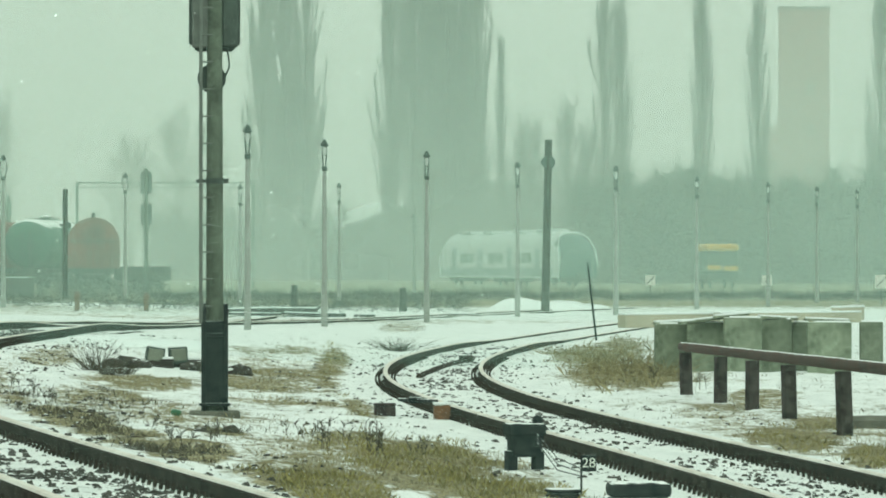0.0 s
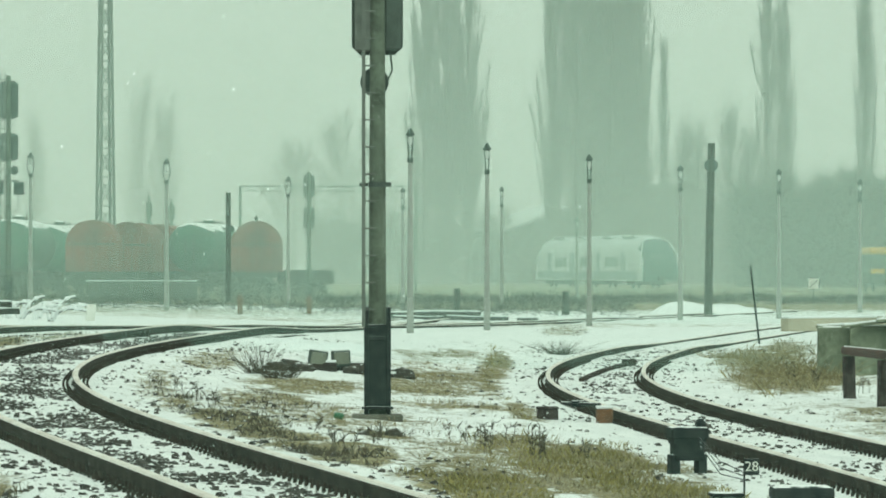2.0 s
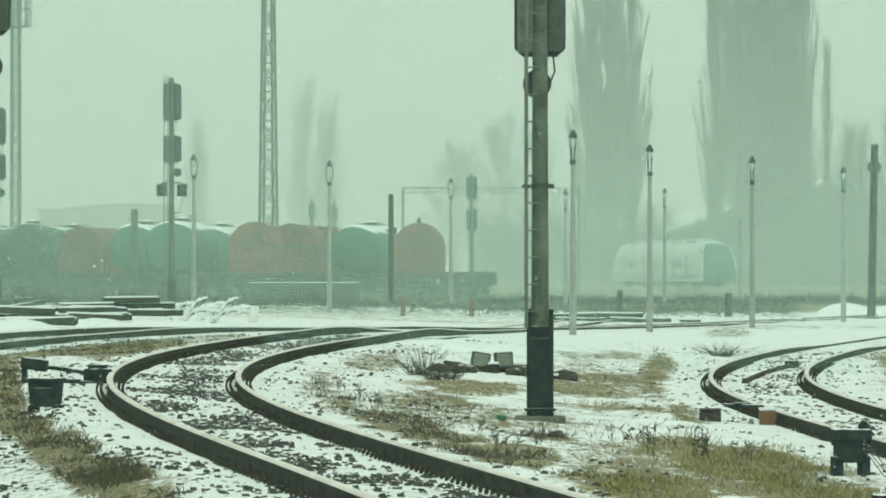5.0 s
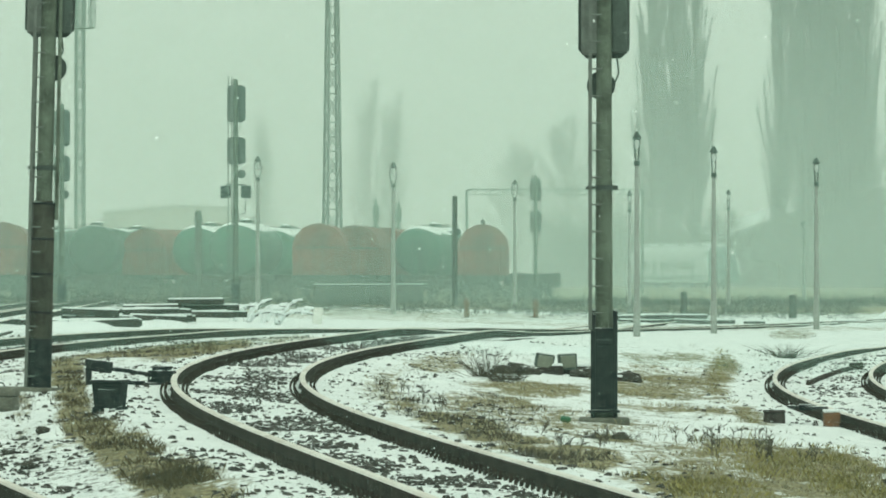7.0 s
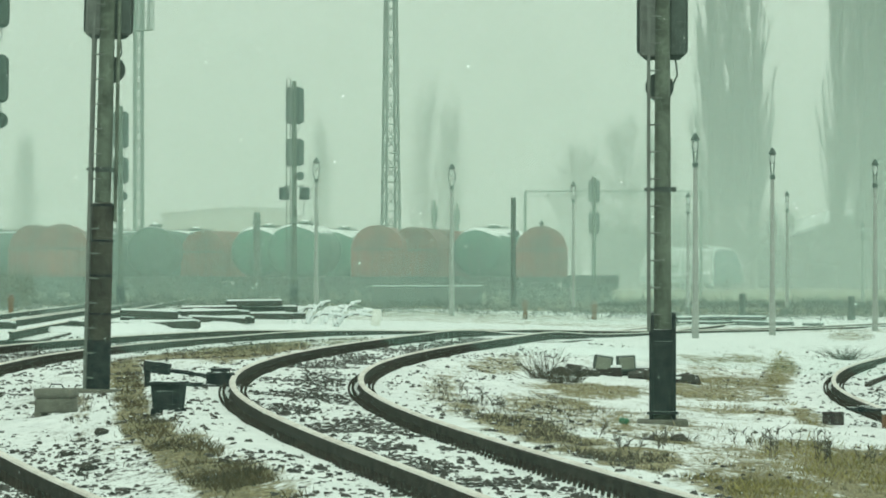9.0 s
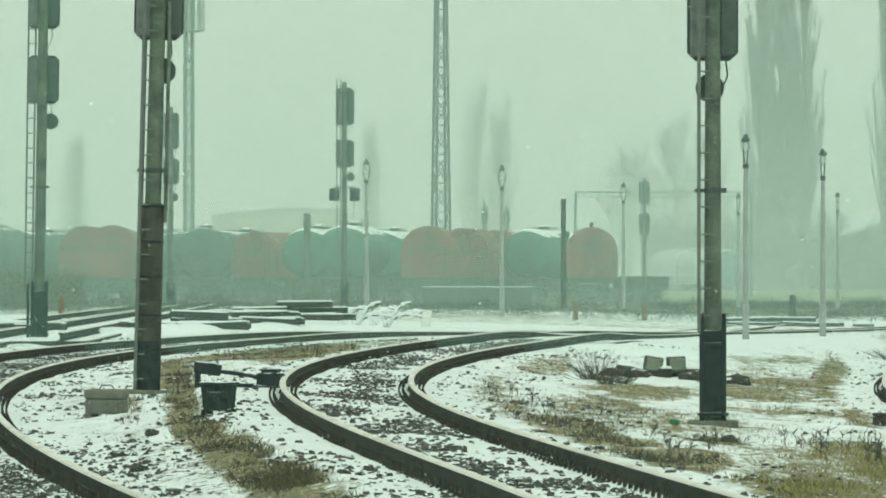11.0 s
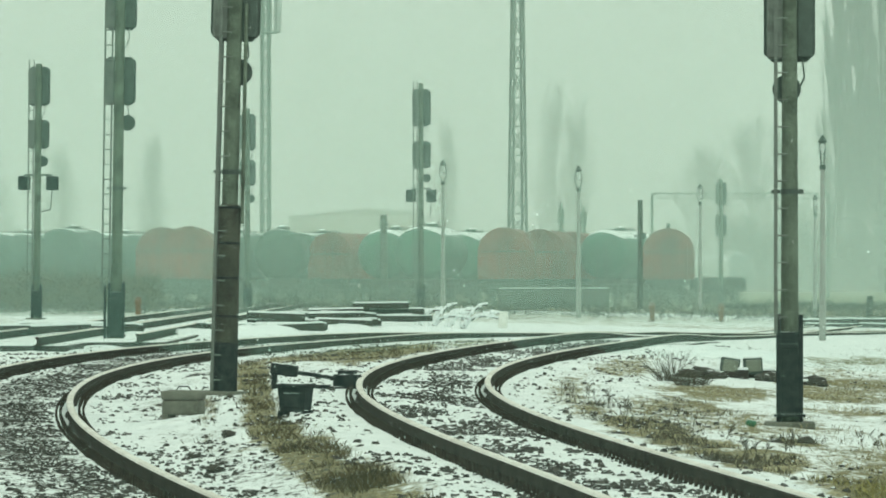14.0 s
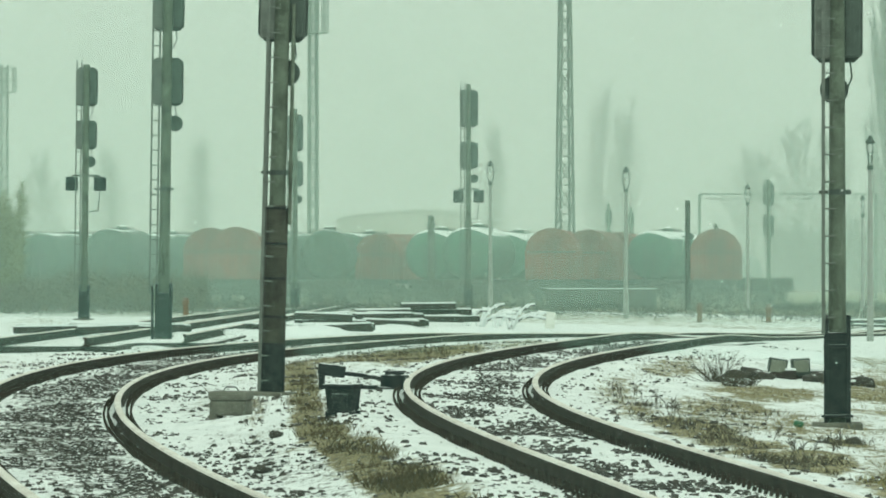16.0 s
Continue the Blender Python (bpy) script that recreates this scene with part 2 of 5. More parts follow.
# ---- mesh building ----
class Mesh:
    """Collects solid pieces of one part."""

    def __init__(self):
        self.v, self.f, self.m = [], [], []

    def add(self, verts, faces, slot=0):
        k = len(self.v)
        self.v += [tuple(p) for p in verts]
        self.f += [tuple(k + i for i in f) for f in faces]
        self.m += [slot] * len(faces)
        return self

    def box(self, c, s, turn=None, bevel=0.0, slot=0):
        bm = bmesh.new()
        bmesh.ops.create_cube(bm, size=1)
        for v in bm.verts:
            v.co = Vector((v.co.x * s[0], v.co.y * s[1], v.co.z * s[2]))
        if bevel:
            bmesh.ops.bevel(bm, geom=bm.edges[:], offset=bevel, segments=2, affect="EDGES", profile=0.5)
        bm.verts.index_update()
        r = Euler([radians(a) for a in turn]).to_matrix() if turn else Matrix.Identity(3)
        self.add([r @ v.co + Vector(c) for v in bm.verts], [[v.index for v in f.verts] for f in bm.faces], slot)
        bm.free()
        return self

    def tube(self, p0, p1, r0, r1=None, seg=10, caps=True, slot=0):
        r1 = r0 if r1 is None else r1
        p0, p1 = Vector(p0), Vector(p1)
        d = (p1 - p0).normalized()
        a = d.orthogonal().normalized()
        c = d.cross(a)
        ring = [math.tau * i / seg for i in range(seg)]
        vs = [p0 + r0 * (a * math.cos(t) + c * math.sin(t)) for t in ring] + [p1 + r1 * (a * math.cos(t) + c * math.sin(t)) for t in ring]
        fs = [(i, (i + 1) % seg, seg + (i + 1) % seg, seg + i) for i in range(seg)]
        if caps:
            fs += [tuple(range(seg))[::-1], tuple(range(seg, 2 * seg))]
        return self.add(vs, fs, slot)

    def lathe(self, profile, origin=(0, 0, 0), axis="Z", seg=20, slot=0):
        """profile: (radius, along) pairs, turned round an axis."""
        vs, fs = [], []
        for r, h in profile:
            for i in range(seg):
                t = math.tau * i / seg
                a, b = r * math.cos(t), r * math.sin(t)
                p = {"Z": (a, b, h), "Y": (a, h, b), "X": (h, a, b)}[axis]
                vs.append(Vector(p) + Vector(origin))
        for k in range(len(profile) - 1):
            for i in range(seg):
                j = (i + 1) % seg
                fs.append((k * seg + i, k * seg + j, (k + 1) * seg + j, (k + 1) * seg + i))
        fs += [tuple(range(seg))[::-1], tuple((len(profile) - 1) * seg + i for i in range(seg))]
        return self.add(vs, fs, slot)

    def slab(self, outline, y0, y1, slot=0):
        """A flat shape in x and z, thickened from y0 to y1."""
        k = len(outline)
        vs = [(x, y0, z) for x, z in outline] + [(x, y1, z) for x, z in outline]
        fs = [tuple(range(k)), tuple(range(2 * k - 1, k - 1, -1))] + [((i + 1) % k, i, k + i, k + (i + 1) % k) for i in range(k)]
        return self.add(vs, fs, slot)

    def data(self, name, materials, smooth=False):
        me = bpy.data.meshes.new(name)
        me.from_pydata(self.v, [], self.f)
        for x in materials if isinstance(materials, (list, tuple)) else [materials]:
            me.materials.append(x)
        if any(self.m):
            me.polygons.foreach_set("material_index", self.m)
        if smooth:
            me.shade_smooth()
            me.set_sharp_from_angle(angle=radians(40))
        me.update()
        return me


def part(name, mesh, material, parent, label="", smooth=False):
    ob = new(name, mesh.data(name, material, smooth))
    ob.parent = parent
    if label:
        ob["label"] = label
    return ob


def thing(name, label, category, m, group="", kind=""):
    ob = tagged(new(name), label, category, group, kind)
    ob.empty_display_size = 0.2
    ob.matrix_basis = m
    return ob


def alone(name, mesh, material, label, category, group="", kind="", m=None, smooth=False):
    ob = tagged(new(name, mesh.data(name, material, smooth)), label, category, group, kind)
    if m is not None:
        ob.matrix_basis = m
    return ob


# ---- survey: bearing in milliradians from north, range in metres ----
def spot(b, d):
    return d * math.sin(b / 1000), d * math.cos(b / 1000)


def level(d, mrad):
    """Height of a point seen that many milliradians above eye level."""
    return EYE + d * mrad / 1000


# ---- tracks: the line, and the height of the rail heads ----
TRACKS = {  # polynomial of easting over (northing - 70) / 50; left and right rail heights; last northing of the curve
    "two": ((-2.118, 0.425, 5.883, -1.619, -3.46), (0.355, 0.129, 0.023), (0.286, 0.133, -0.005), 110.0),
    "three": ((0.307, 1.432, 5.162, -3.775, -8.49), (0.292, 0.129, -0.004), (0.24, 0.128, 0.012), 121.0),
    "right": ((-1.391, 2.429, 3.374, -0.632, 4.408), (-0.072, 0.015, 0.026), (-0.106, 0.024, 0.05), 128.0),
}


def line(name, y):
    """Easting, slope, and both rail heights of a track at a northing."""
    c, zl, zr, end = TRACKS[name]
    ye = min(max(y, 30.0), end)
    q = (ye - 70) / 50
    x, s = np.polyval(c, q), np.polyval(np.polyder(np.array(c)), q) / 50
    return x + s * (y - ye), s, zl[0] + zl[1] * q + zl[2] * q * q, zr[0] + zr[1] * q + zr[2] * q * q


def smooth_step(a, b, v):
    t = min(max((v - a) / (b - a), 0), 1)
    return t * t * (3 - 2 * t)


def ground_z(x, y):
    yy = min(max(y, 30.0), 125.0)
    knots = []
    for name in ("three", "two", "right"):
        lx, s, zl, zr = line(name, yy)
        w, c = math.sqrt(1 + s * s), (zl + zr) / 2 - 0.14
        knots += [(lx - 1.4 * w, c + (zl - zr) * 0.9), (lx + 1.4 * w, c - (zl - zr) * 0.9)]
    if y > 60:
        knots.sort()
    near = knots[0][1]
    if x <= knots[0][0]:
        near = knots[0][1]
    elif x >= knots[-1][0]:
        near = knots[-1][1]
    else:
        for (xa, za), (xb, zb) in zip(knots, knots[1:]):
            if xa <= x <= xb:
                t = (x - xa) / max(xb - xa, 1e-6)
                near = za + (zb - za) * t
    far = 0.32 - 0.42 * smooth_step(-8, 6, x * 120 / max(y, 1))
    k = smooth_step(95, 150, y)
    z = near * (1 - k) + far * k
    return z * (1 - smooth_step(190, 320, y)) + 0.0 * smooth_step(190, 320, y)


def track_near(x, y):
    """How far into a track bed a point lies: 1 between the rails, 0 two metres off."""
    best = 0.0
    for name in TRACKS:
        if 25 < y < 160:
            lx, s, _, _ = line(name, y)
            d = abs(x - lx) / math.sqrt(1 + s * s)
            best = max(best, 1 - smooth_step(1.0, 1.9, d))
    return best


# bare patches: bearing, range, half width in mrad, half depth in metres, strength,
# and growth: short straw, olive, tall straw, brown, dark weeds, far
PATCHES = [
    (-12.5, 55.4, 10.7, 4.5, 0.42, "w"), (-2.8, 49.5, 9.5, 4.1, 0.38, "w"), (9.2, 46.9, 9.5, 3.2, 0.38, "w"), (15.2, 53.9, 5.5, 1.7, 0.4, "w"), (1.7, 75.7, 11.0, 4.4, 0.34, "s"),
    (22.7, 82.1, 10.0, 9.1, 0.26, "s"), (22.2, 104.2, 6.5, 4.4, 0.3, "s"), (29.2, 107.4, 4.5, 6.3, 0.3, "s"), (35.9, 94.4, 3.3, 19.2, 0.42, "o"), (42.7, 71.2, 6.0, 6.7, 0.4, "o"),
    (28.7, 69.0, 12.0, 2.9, 0.28, "s"), (50.7, 49.0, 14.0, 5.8, 0.42, "o"), (32.7, 39.9, 14.0, 3.8, 0.4, "o"), (60.7, 41.6, 16.0, 3.2, 0.38, "o"), (38.7, 53.8, 7.0, 4.0, 0.3, "o"),
    (71.2, 49.2, 6.5, 4.1, 0.22, "s"), (47.7, 149.5, 5.0, 12.0, 0.36, "w"), (81.7, 117.2, 11.0, 18.7, 0.46, "t"), (87.2, 91.7, 10.5, 11.6, 0.4, "t"), (111.7, 76.8, 7.0, 5.0, 0.28, "s"),
    (117.1, 59.1, 9.5, 4.1, 0.4, "o"), (121.1, 65.3, 4.5, 3.1, 0.34, "o"), (131.1, 53.3, 5.5, 4.4, 0.34, "o"), (102.7, 69.9, 7.0, 3.9, 0.22, "s"), (-16.7, 95.8, 7.5, 11.3, 0.26, "s"),
    (61.7, 60.1, 5.0, 5.5, 0.24, "s"), (-80.4, 76.8, 3.0, 16.8, 0.46, "b"), (-78.7, 56.4, 3.2, 8.5, 0.46, "b"), (-68.7, 44.9, 7.3, 3.5, 0.46, "b"), (-58.9, 39.5, 10.5, 3.4, 0.44, "b"),
    (-53.4, 37.9, 10.0, 2.5, 0.36, "b"), (-57.9, 100.4, 11.5, 19.7, 0.48, "b"), (-74.4, 99.0, 7.0, 11.4, 0.36, "b"), (-41.4, 109.0, 6.0, 14.0, 0.3, "s"), (-62.4, 48.7, 7.0, 4.3, 0.26, "b"),
    (-14.9, 87.9, 6.5, 4.8, 0.2, "s"), (-27.9, 71.9, 7.5, 13.8, 0.24, "s"), (-126.3, 145.1, 7.0, 30.5, 0.25, "s"), (-88.4, 60.5, 2.0, 6.6, 0.2, "w"),
    (-79.5, 66, 2.6, 9, 0.46, "b"), (-74.5, 49, 3.6, 4.5, 0.46, "b"), (-63, 42, 9, 3.0, 0.44, "b"), (-66, 97, 18, 9, 0.40, "b"), (-84, 93, 8, 8, 0.30, "s"),
    (48, 47, 28, 7, 0.22, "s"), (8, 60, 16, 5, 0.18, "s"), (-6, 66, 10, 6, 0.26, "w"), (30, 88, 16, 12, 0.20, "s"), (-24, 62, 7, 6, 0.30, "w"), (118, 62, 20, 9, 0.18, "s"),
    (-10, 165, 120, 9, 0.30, "f"), (-60, 190, 90, 25, 0.35, "f"), (80, 215, 60, 18, 0.25, "f"),
]


def bare(x, y):
    d, b = math.hypot(x, y), math.atan2(x, y) * 1000
    s = 0.0
    for pb, pd, hb, hd, k, _ in PATCHES:
        r = ((b - pb) / hb) ** 2 + ((d - pd) / hd) ** 2
        if r < 1.6:
            s = max(s, k * (1 - smooth_step(0.25, 1.6, r)))
    return s * 1.06 * (1 - track_near(x, y) * 0.9)


def grit_here(x, y):
    """Dark ballast shows between the rails and on the shoulders, less beside the rails."""
    best = 0.0
    for name, strength in (("two", 0.19), ("three", 0.32), ("right", 0.14)):
        lx, s, _, _ = line(name, y)
        e = abs(x - lx) / math.sqrt(1 + s * s)
        best = max(best, strength * max(1 - smooth_step(0.3, 0.7, e) * 0.45 if e < 0.9 else 0.0, smooth_step(0.95, 1.5, e) * (1 - smooth_step(1.9, 3.0, e)) * 0.55))
    return best + (0.13 * noise.noise((x * 0.45, y * 0.12, 7)) if best > 0.05 else 0.0)


def build_ground():
    az = sorted(set([-3.1416 + 0.12 * i for i in range(25)] + [-0.16 + 0.0014 * i for i in range(int(0.32 / 0.0014))] + [0.17 + 0.12 * i for i in range(25)]))
    rr = [1.0, 6, 14, 22, 28] + [33 + 0.3 * i for i in range(190)]
    r = rr[-1]
    while r < 300:
        r *= 1.011
        rr.append(r)
    rr += [360, 450, 600, 900, 1500, 3000, 4900]
    vs, grass, grit = [], [], []
    for d in rr:
        for a in az:
            x, y = d * math.sin(a), d * math.cos(a)
            dense = abs(a) < 0.165 and 30 < d < 300
            z = ground_z(x, y) if y > 0 else 0.0
            g, t = 0.5 * smooth_step(190, 235, d), 0.0
            if dense:
                t = track_near(x, y)
                z += (0.05 * noise.noise((x * 0.8, y * 0.5, 0)) + 0.03 * noise.noise((x * 3, y * 2, 4))) * (1 - 0.75 * t)
                g = max(g, bare(x, y)) + (0.20 + 0.15 * noise.noise((x * 0.5, y * 0.2, 12))) * (1 - t) * (1 - smooth_step(85, 120, d))
            vs.append((x, y, z))
            grass.append(g)
            grit.append(grit_here(x, y) if dense and d < 165 else 0.0)
    n = len(az)
    fs = []
    for i in range(len(rr) - 1):
        for j in range(n):
            k = (j + 1) % n
            fs.append((i * n + j, i * n + k, (i + 1) * n + k, (i + 1) * n + j))
    fs.append(tuple(range(n))[::-1])
    me = bpy.data.meshes.new("ground")
    me.from_pydata(vs, [], fs)
    for name, vals in (("grass", grass), ("grit", grit)):
        me.attributes.new(name, "FLOAT", "POINT").data.foreach_set("value", vals)
    me.materials.append(GROUND)
    me.shade_smooth()
    me.update()
    tagged(new("ground", me), "snow-covered railway yard ground with dead grass showing through", "ground", kind="structure")


build_ground()

# ---- railway tracks ----
RAIL = [(-0.025, 0), (-0.037, -0.015), (-0.036, -0.034), (-0.009, -0.045), (-0.009, -0.125), (-0.062, -0.145), (-0.062, -0.155),
        (0.062, -0.155), (0.062, -0.145), (0.009, -0.125), (0.009, -0.045), (0.036, -0.034), (0.037, -0.015), (0.025, 0)]


def sweep_rail(points, side):
    """Rail profile along a line of (x, y, z, slope)."""
    mesh = Mesh()
    k = len(RAIL)
    vs, fs, ms = [], [], []
    for x, y, z, s in points:
        w = math.sqrt(1 + s * s)
        for a, h in RAIL:
            vs.append((x + (side * 0.7525 + a) / w, y - (side * 0.7525 + a) * s / w, z + h))
    for i in range(len(points) - 1):
        for j in range(k):
            n = (j + 1) % k
            fs.append((i * k + j, i * k + n, (i + 1) * k + n, (i + 1) * k + j))
            ms.append(1 if j in (0, k - 2, k - 1) else 0)
    mesh.v, mesh.f, mesh.m = vs, fs, ms
    mesh.f += [tuple(range(k)), tuple((len(points) - 1) * k + j for j in range(k))[::-1]]
    mesh.m += [0, 0]
    return mesh


SLEEPER_MESH = Mesh().box((0, 0, -0.075), (2.5, 0.24, 0.15), bevel=0.012).data("sleeper", SLEEPER)


def build_track(label, pts, name="railway_track", clipped=True):
    """pts: centre line with slope and both rail heights, closely spaced."""
    t = thing(name, label, "railway track", pose(0, 0, 0), "tracks in the yard", "structure")
    part("rail", sweep_rail([(x, y, zl, s) for x, y, s, zl, zr in pts], -1), [RUST, RAILTOP], t, "rust-brown steel rail with worn head")
    part("rail", sweep_rail([(x, y, zr, s) for x, y, s, zl, zr in pts], 1), [RUST, RAILTOP], t, "rust-brown steel rail with worn head")
    clips = Mesh()
    run, lastp, count = 0.0, None, 0
    for x, y, s, zl, zr in pts:
        p = Vector((x, y, 0))
        if lastp is not None:
            run += (p - lastp).length
        lastp = p
        if run >= 0.3:
            run -= 0.3
            count += 1
            ang = -math.atan(s)
            c, sn = math.cos(ang), math.sin(ang)
            for side, z in ((-1, zl), (1, zr)) if clipped and y < 105 else ():
                for o in (-0.145, -0.1, 0.1, 0.145):
                    e = side * 0.7525 + o
                    clips.tube((x + e * c, y + e * sn, z - 0.165), (x + e * c, y + e * sn, z - (0.075 if abs(o) < 0.12 else 0.1)), 0.015, 0.012, 5)
            if count % 2 == 0:
                ob = new("sleeper", SLEEPER_MESH)
                ob.parent = t
                ob.matrix_basis = pose(x, y, (zl + zr) / 2 - 0.158, 0, math.degrees(math.atan2(zl - zr, 1.5)), math.degrees(ang))
    if clips.v:
        tagged(part("fastenings", clips, RUST, t, "rows of rusted rail clips and bolts"), kind="stuff")
    return t


def curve_points(name, y0, y1):
    out, y = [], y0
    while y < y1:
        x, s, zl, zr = line(name, y)
        k = smooth_step(106, 120, y)
        g = ground_z(x, y) + 0.14 - 0.085 * smooth_step(112, 126, y)
        out.append((x, y, s, zl + (g - zl) * k, zr + (g - zr) * k))
        y += 0.05 / math.sqrt(1 + s * s) * 3
    return out


build_track("curved snow-dusted track with rust-brown rails and dark ballast", curve_points("two", 30, 178))
build_track("curved snow-dusted track beside the tall signal masts", curve_points("three", 30, 215))
build_track("curved track with snow lying between rust-brown rails", curve_points("right", 30, 178))


def straight_points(b0, d0, b1, d1, z0, z1):
    (xa, ya), (xb, yb) = spot(b0, d0), spot(b1, d1)
    s = (xb - xa) / (yb - ya)
    n = int((yb - ya) / 0.3)
    return [(xa + (xb - xa) * i / n, ya + (yb - ya) * i / n, s, z0 + (z1 - z0) * i / n, z0 + (z1 - z0) * i / n) for i in range(n + 1)]


build_track("straight siding running away past the signals", straight_points(-126, 98, -78, 235, 0.5, 0.47), clipped=False)
build_track("straight siding running away toward the tank wagons", straight_points(-108, 103, -73, 240, 0.5, 0.47), clipped=False)


def build_ballast():
    rnd = random.Random(5)
    mesh = Mesh()
    base = [(1, 0, 0), (0.1, 0.9, 0), (-1, 0.2, 0), (-0.2, -1, 0), (0.6, 0.2, 0.7), (-0.1, 0.5, 0.8), (-0.6, -0.1, 0.65), (0.1, -0.6, 0.75)]
    faces = [(0, 1, 5, 4), (1, 2, 6, 5), (2, 3, 7, 6), (3, 0, 4, 7), (4, 5, 6, 7)]
    for name, y0, y1, count, wide in (("two", 34, 112, 14000, 0.36), ("three", 34, 112, 22000, 0.45), ("right", 36, 120, 5200, 0.6)):
        for _ in range(count):
            y = y0 + (y1 - y0) * rnd.random() ** 1.25
            x, s, zl, zr = line(name, y)
            e = rnd.gauss(0, wide) if rnd.random() < 0.74 else rnd.choice((-1, 1)) * (1.05 + 1.9 * rnd.random() ** 1.3)
            if 0.58 < abs(e) < 0.95:
                continue
            w = math.sqrt(1 + s * s)
            px, py = x + e / w, y - e * s / w
            if noise.noise((px * 0.9, py * 0.3, 9)) < -0.05 and rnd.random() < 0.85:
                continue
            r, a = 0.014 + 0.030 * rnd.random() ** 2, rnd.random() * 6.28
            z = ground_z(px, py) - 0.004
            vs = [(px + r * (q[0] * math.cos(a) - q[1] * math.sin(a)) * rnd.uniform(0.7, 1.3), py + r * (q[0] * math.sin(a) + q[1] * math.cos(a)) * rnd.uniform(0.7, 1.3), z + r * q[2] * rnd.uniform(0.5, 1.2)) for q in base]
            mesh.add(vs, faces)
    alone("ballast", mesh, STONE, "loose grey ballast stones poking through the snow", "ballast", kind="stuff")


build_ballast()


# ---- signal masts ----
def plate(w, h, z, c=0.09):
    a = w / 2
    return [(-a, z + c), (-a + c, z), (a - c, z), (a, z + c), (a, z + h - c), (a - c, z + h), (-a + c, z + h), (-a, z + h - c)]


def signal_mast(label, b, d, top, r0, r1, heads, disc, band, plinth, lean=0.0, boxes=None, ladder_side=-1, shaft=POLE, turn=0.0, ladder=True, offset=0.0, sleeve=None, broad=False):
    x, y = spot(b, d)
    zg = ground_z(x, y) - 0.02
    t = thing("signal_mast", label, "railway signal", pose(x, y, zg, 0, lean, turn), "signal masts")
    part("shaft", Mesh().lathe([(r0, 0), (r0, 0.3), (r1, top)], seg=18), shaft, t, smooth=True)
    if sleeve:
        zs, rs = sleeve
        part("sleeve", Mesh().lathe([(rs * 1.06, 0.02), (rs * 1.04, zs * 0.5), (rs, zs - 0.05), (r0, zs)], seg=10), BROWNPOLE, t, "thicker stained lower casing", True)
        for k in (0.42, 0.62, 0.80, 0.985):
            part("hoop", Mesh().lathe([(rs * 1.02, zs * k - 0.015), (rs * 1.075, zs * k - 0.01), (rs * 1.075, zs * k + 0.01), (rs * 1.02, zs * k + 0.015)], seg=10), BLACKSTEEL, t)
        # Black paint, also darkening the foot where diffuse sky light turns it pale.
        part("shade_painted_base", Mesh().lathe([(rs * 1.09, 0.05), (rs * 1.08, 0.62), (rs * 1.05, 0.64)], seg=10), BLACKSTEEL, t, "black-painted foot of the mast, darkened against sky light", True)
        part("conduit", Mesh().tube((r0 + 0.05, -0.02, zs * 0.9), (r1 + 0.05, -0.02, top - 0.9), 0.022, seg=8), shaft, t)
    part("footing", Mesh().box((0, 0, 0.0), (r0 * 5.5, r0 * 5.5, 0.14), bevel=0.02), CONCRETE, t)
    if plinth:
        p = r0 * 1.2
        pl = part("plinth", Mesh().box((0, 0, plinth * 0.47 + 0.06), (2.12 * r0, 2.12 * r0, plinth * 0.94 - 0.12), bevel=0.015).box((0, 0, 0.14), (2 * p + 0.10, 2 * p + 0.10, 0.03)), BLACKSTEEL, t, "black-painted steel plinth")
        for sx in (-1, 1):
            for sy in (-1, 1):
                part("channel", Mesh().box((sx * p, sy * p * 0.9, plinth / 2 + 0.06), (0.05, 0.035, plinth + 0.12), bevel=0.006), BLACKSTEEL, pl)
        part("clamp", Mesh().box((0, -p * 0.9, plinth * 0.8), (2.0 * p, 0.02, 0.05), bevel=0.006), BLACKSTEEL, pl)
    if ladder:
        lx = ladder_side * (r0 + 0.05)
        lt = top + 0.1
        lb = plinth * 0.9
        if broad:
            stiles = [(ladder_side * (r0 + 0.03), -0.02), (ladder_side * (r0 + 0.17), -0.02)]
        else:
            stiles = [(lx, -0.12), (lx, 0.16)]
        steel = Mesh()
        for sx, sy in stiles:
            steel.box((sx, sy, (lt + lb) / 2 + 0.02), (0.035, 0.014, lt - lb))
        lad = part("ladder", steel, GREYSTEEL, t, "grey steel access ladder")
        k = lb + 0.2
        while k < lt:
            (ax, ay), (cx, cy) = stiles
            part("rung", Mesh().tube((ax, ay, k), (cx, cy, k), 0.013, seg=6).tube((ax, ay, k), (-0.02, ay, k), 0.009, seg=6), GREYSTEEL, lad)
            k += 0.29
    for z0, h, w in heads:
        hd = part("signal_head", Mesh().slab(plate(w, h, z0), 0.03 + r1, 0.075 + r1), DARKGREY, t, "dark grey signal head with chamfered corners")
        part("housing", Mesh().box((-w * 0.24 + offset, r1 - 0.03, z0 + h / 2), (w * 0.40, 0.14, h * 0.93), bevel=0.02), GREYSTEEL, hd)
        part("housing", Mesh().box((w * 0.30 + offset, r1 - 0.01, z0 + h / 2), (w * 0.32, 0.12, h * 0.90), bevel=0.02), DARKGREY, hd)
        part("cable", Mesh().tube((w * 0.25, r1, z0 + 0.02), (w * 0.29, r1, z0 - 0.16), 0.010, seg=6).tube((w * 0.29, r1, z0 - 0.16), (r1 * 0.6, r1, z0 - 0.42), 0.010, seg=6), DARKGREY, hd)
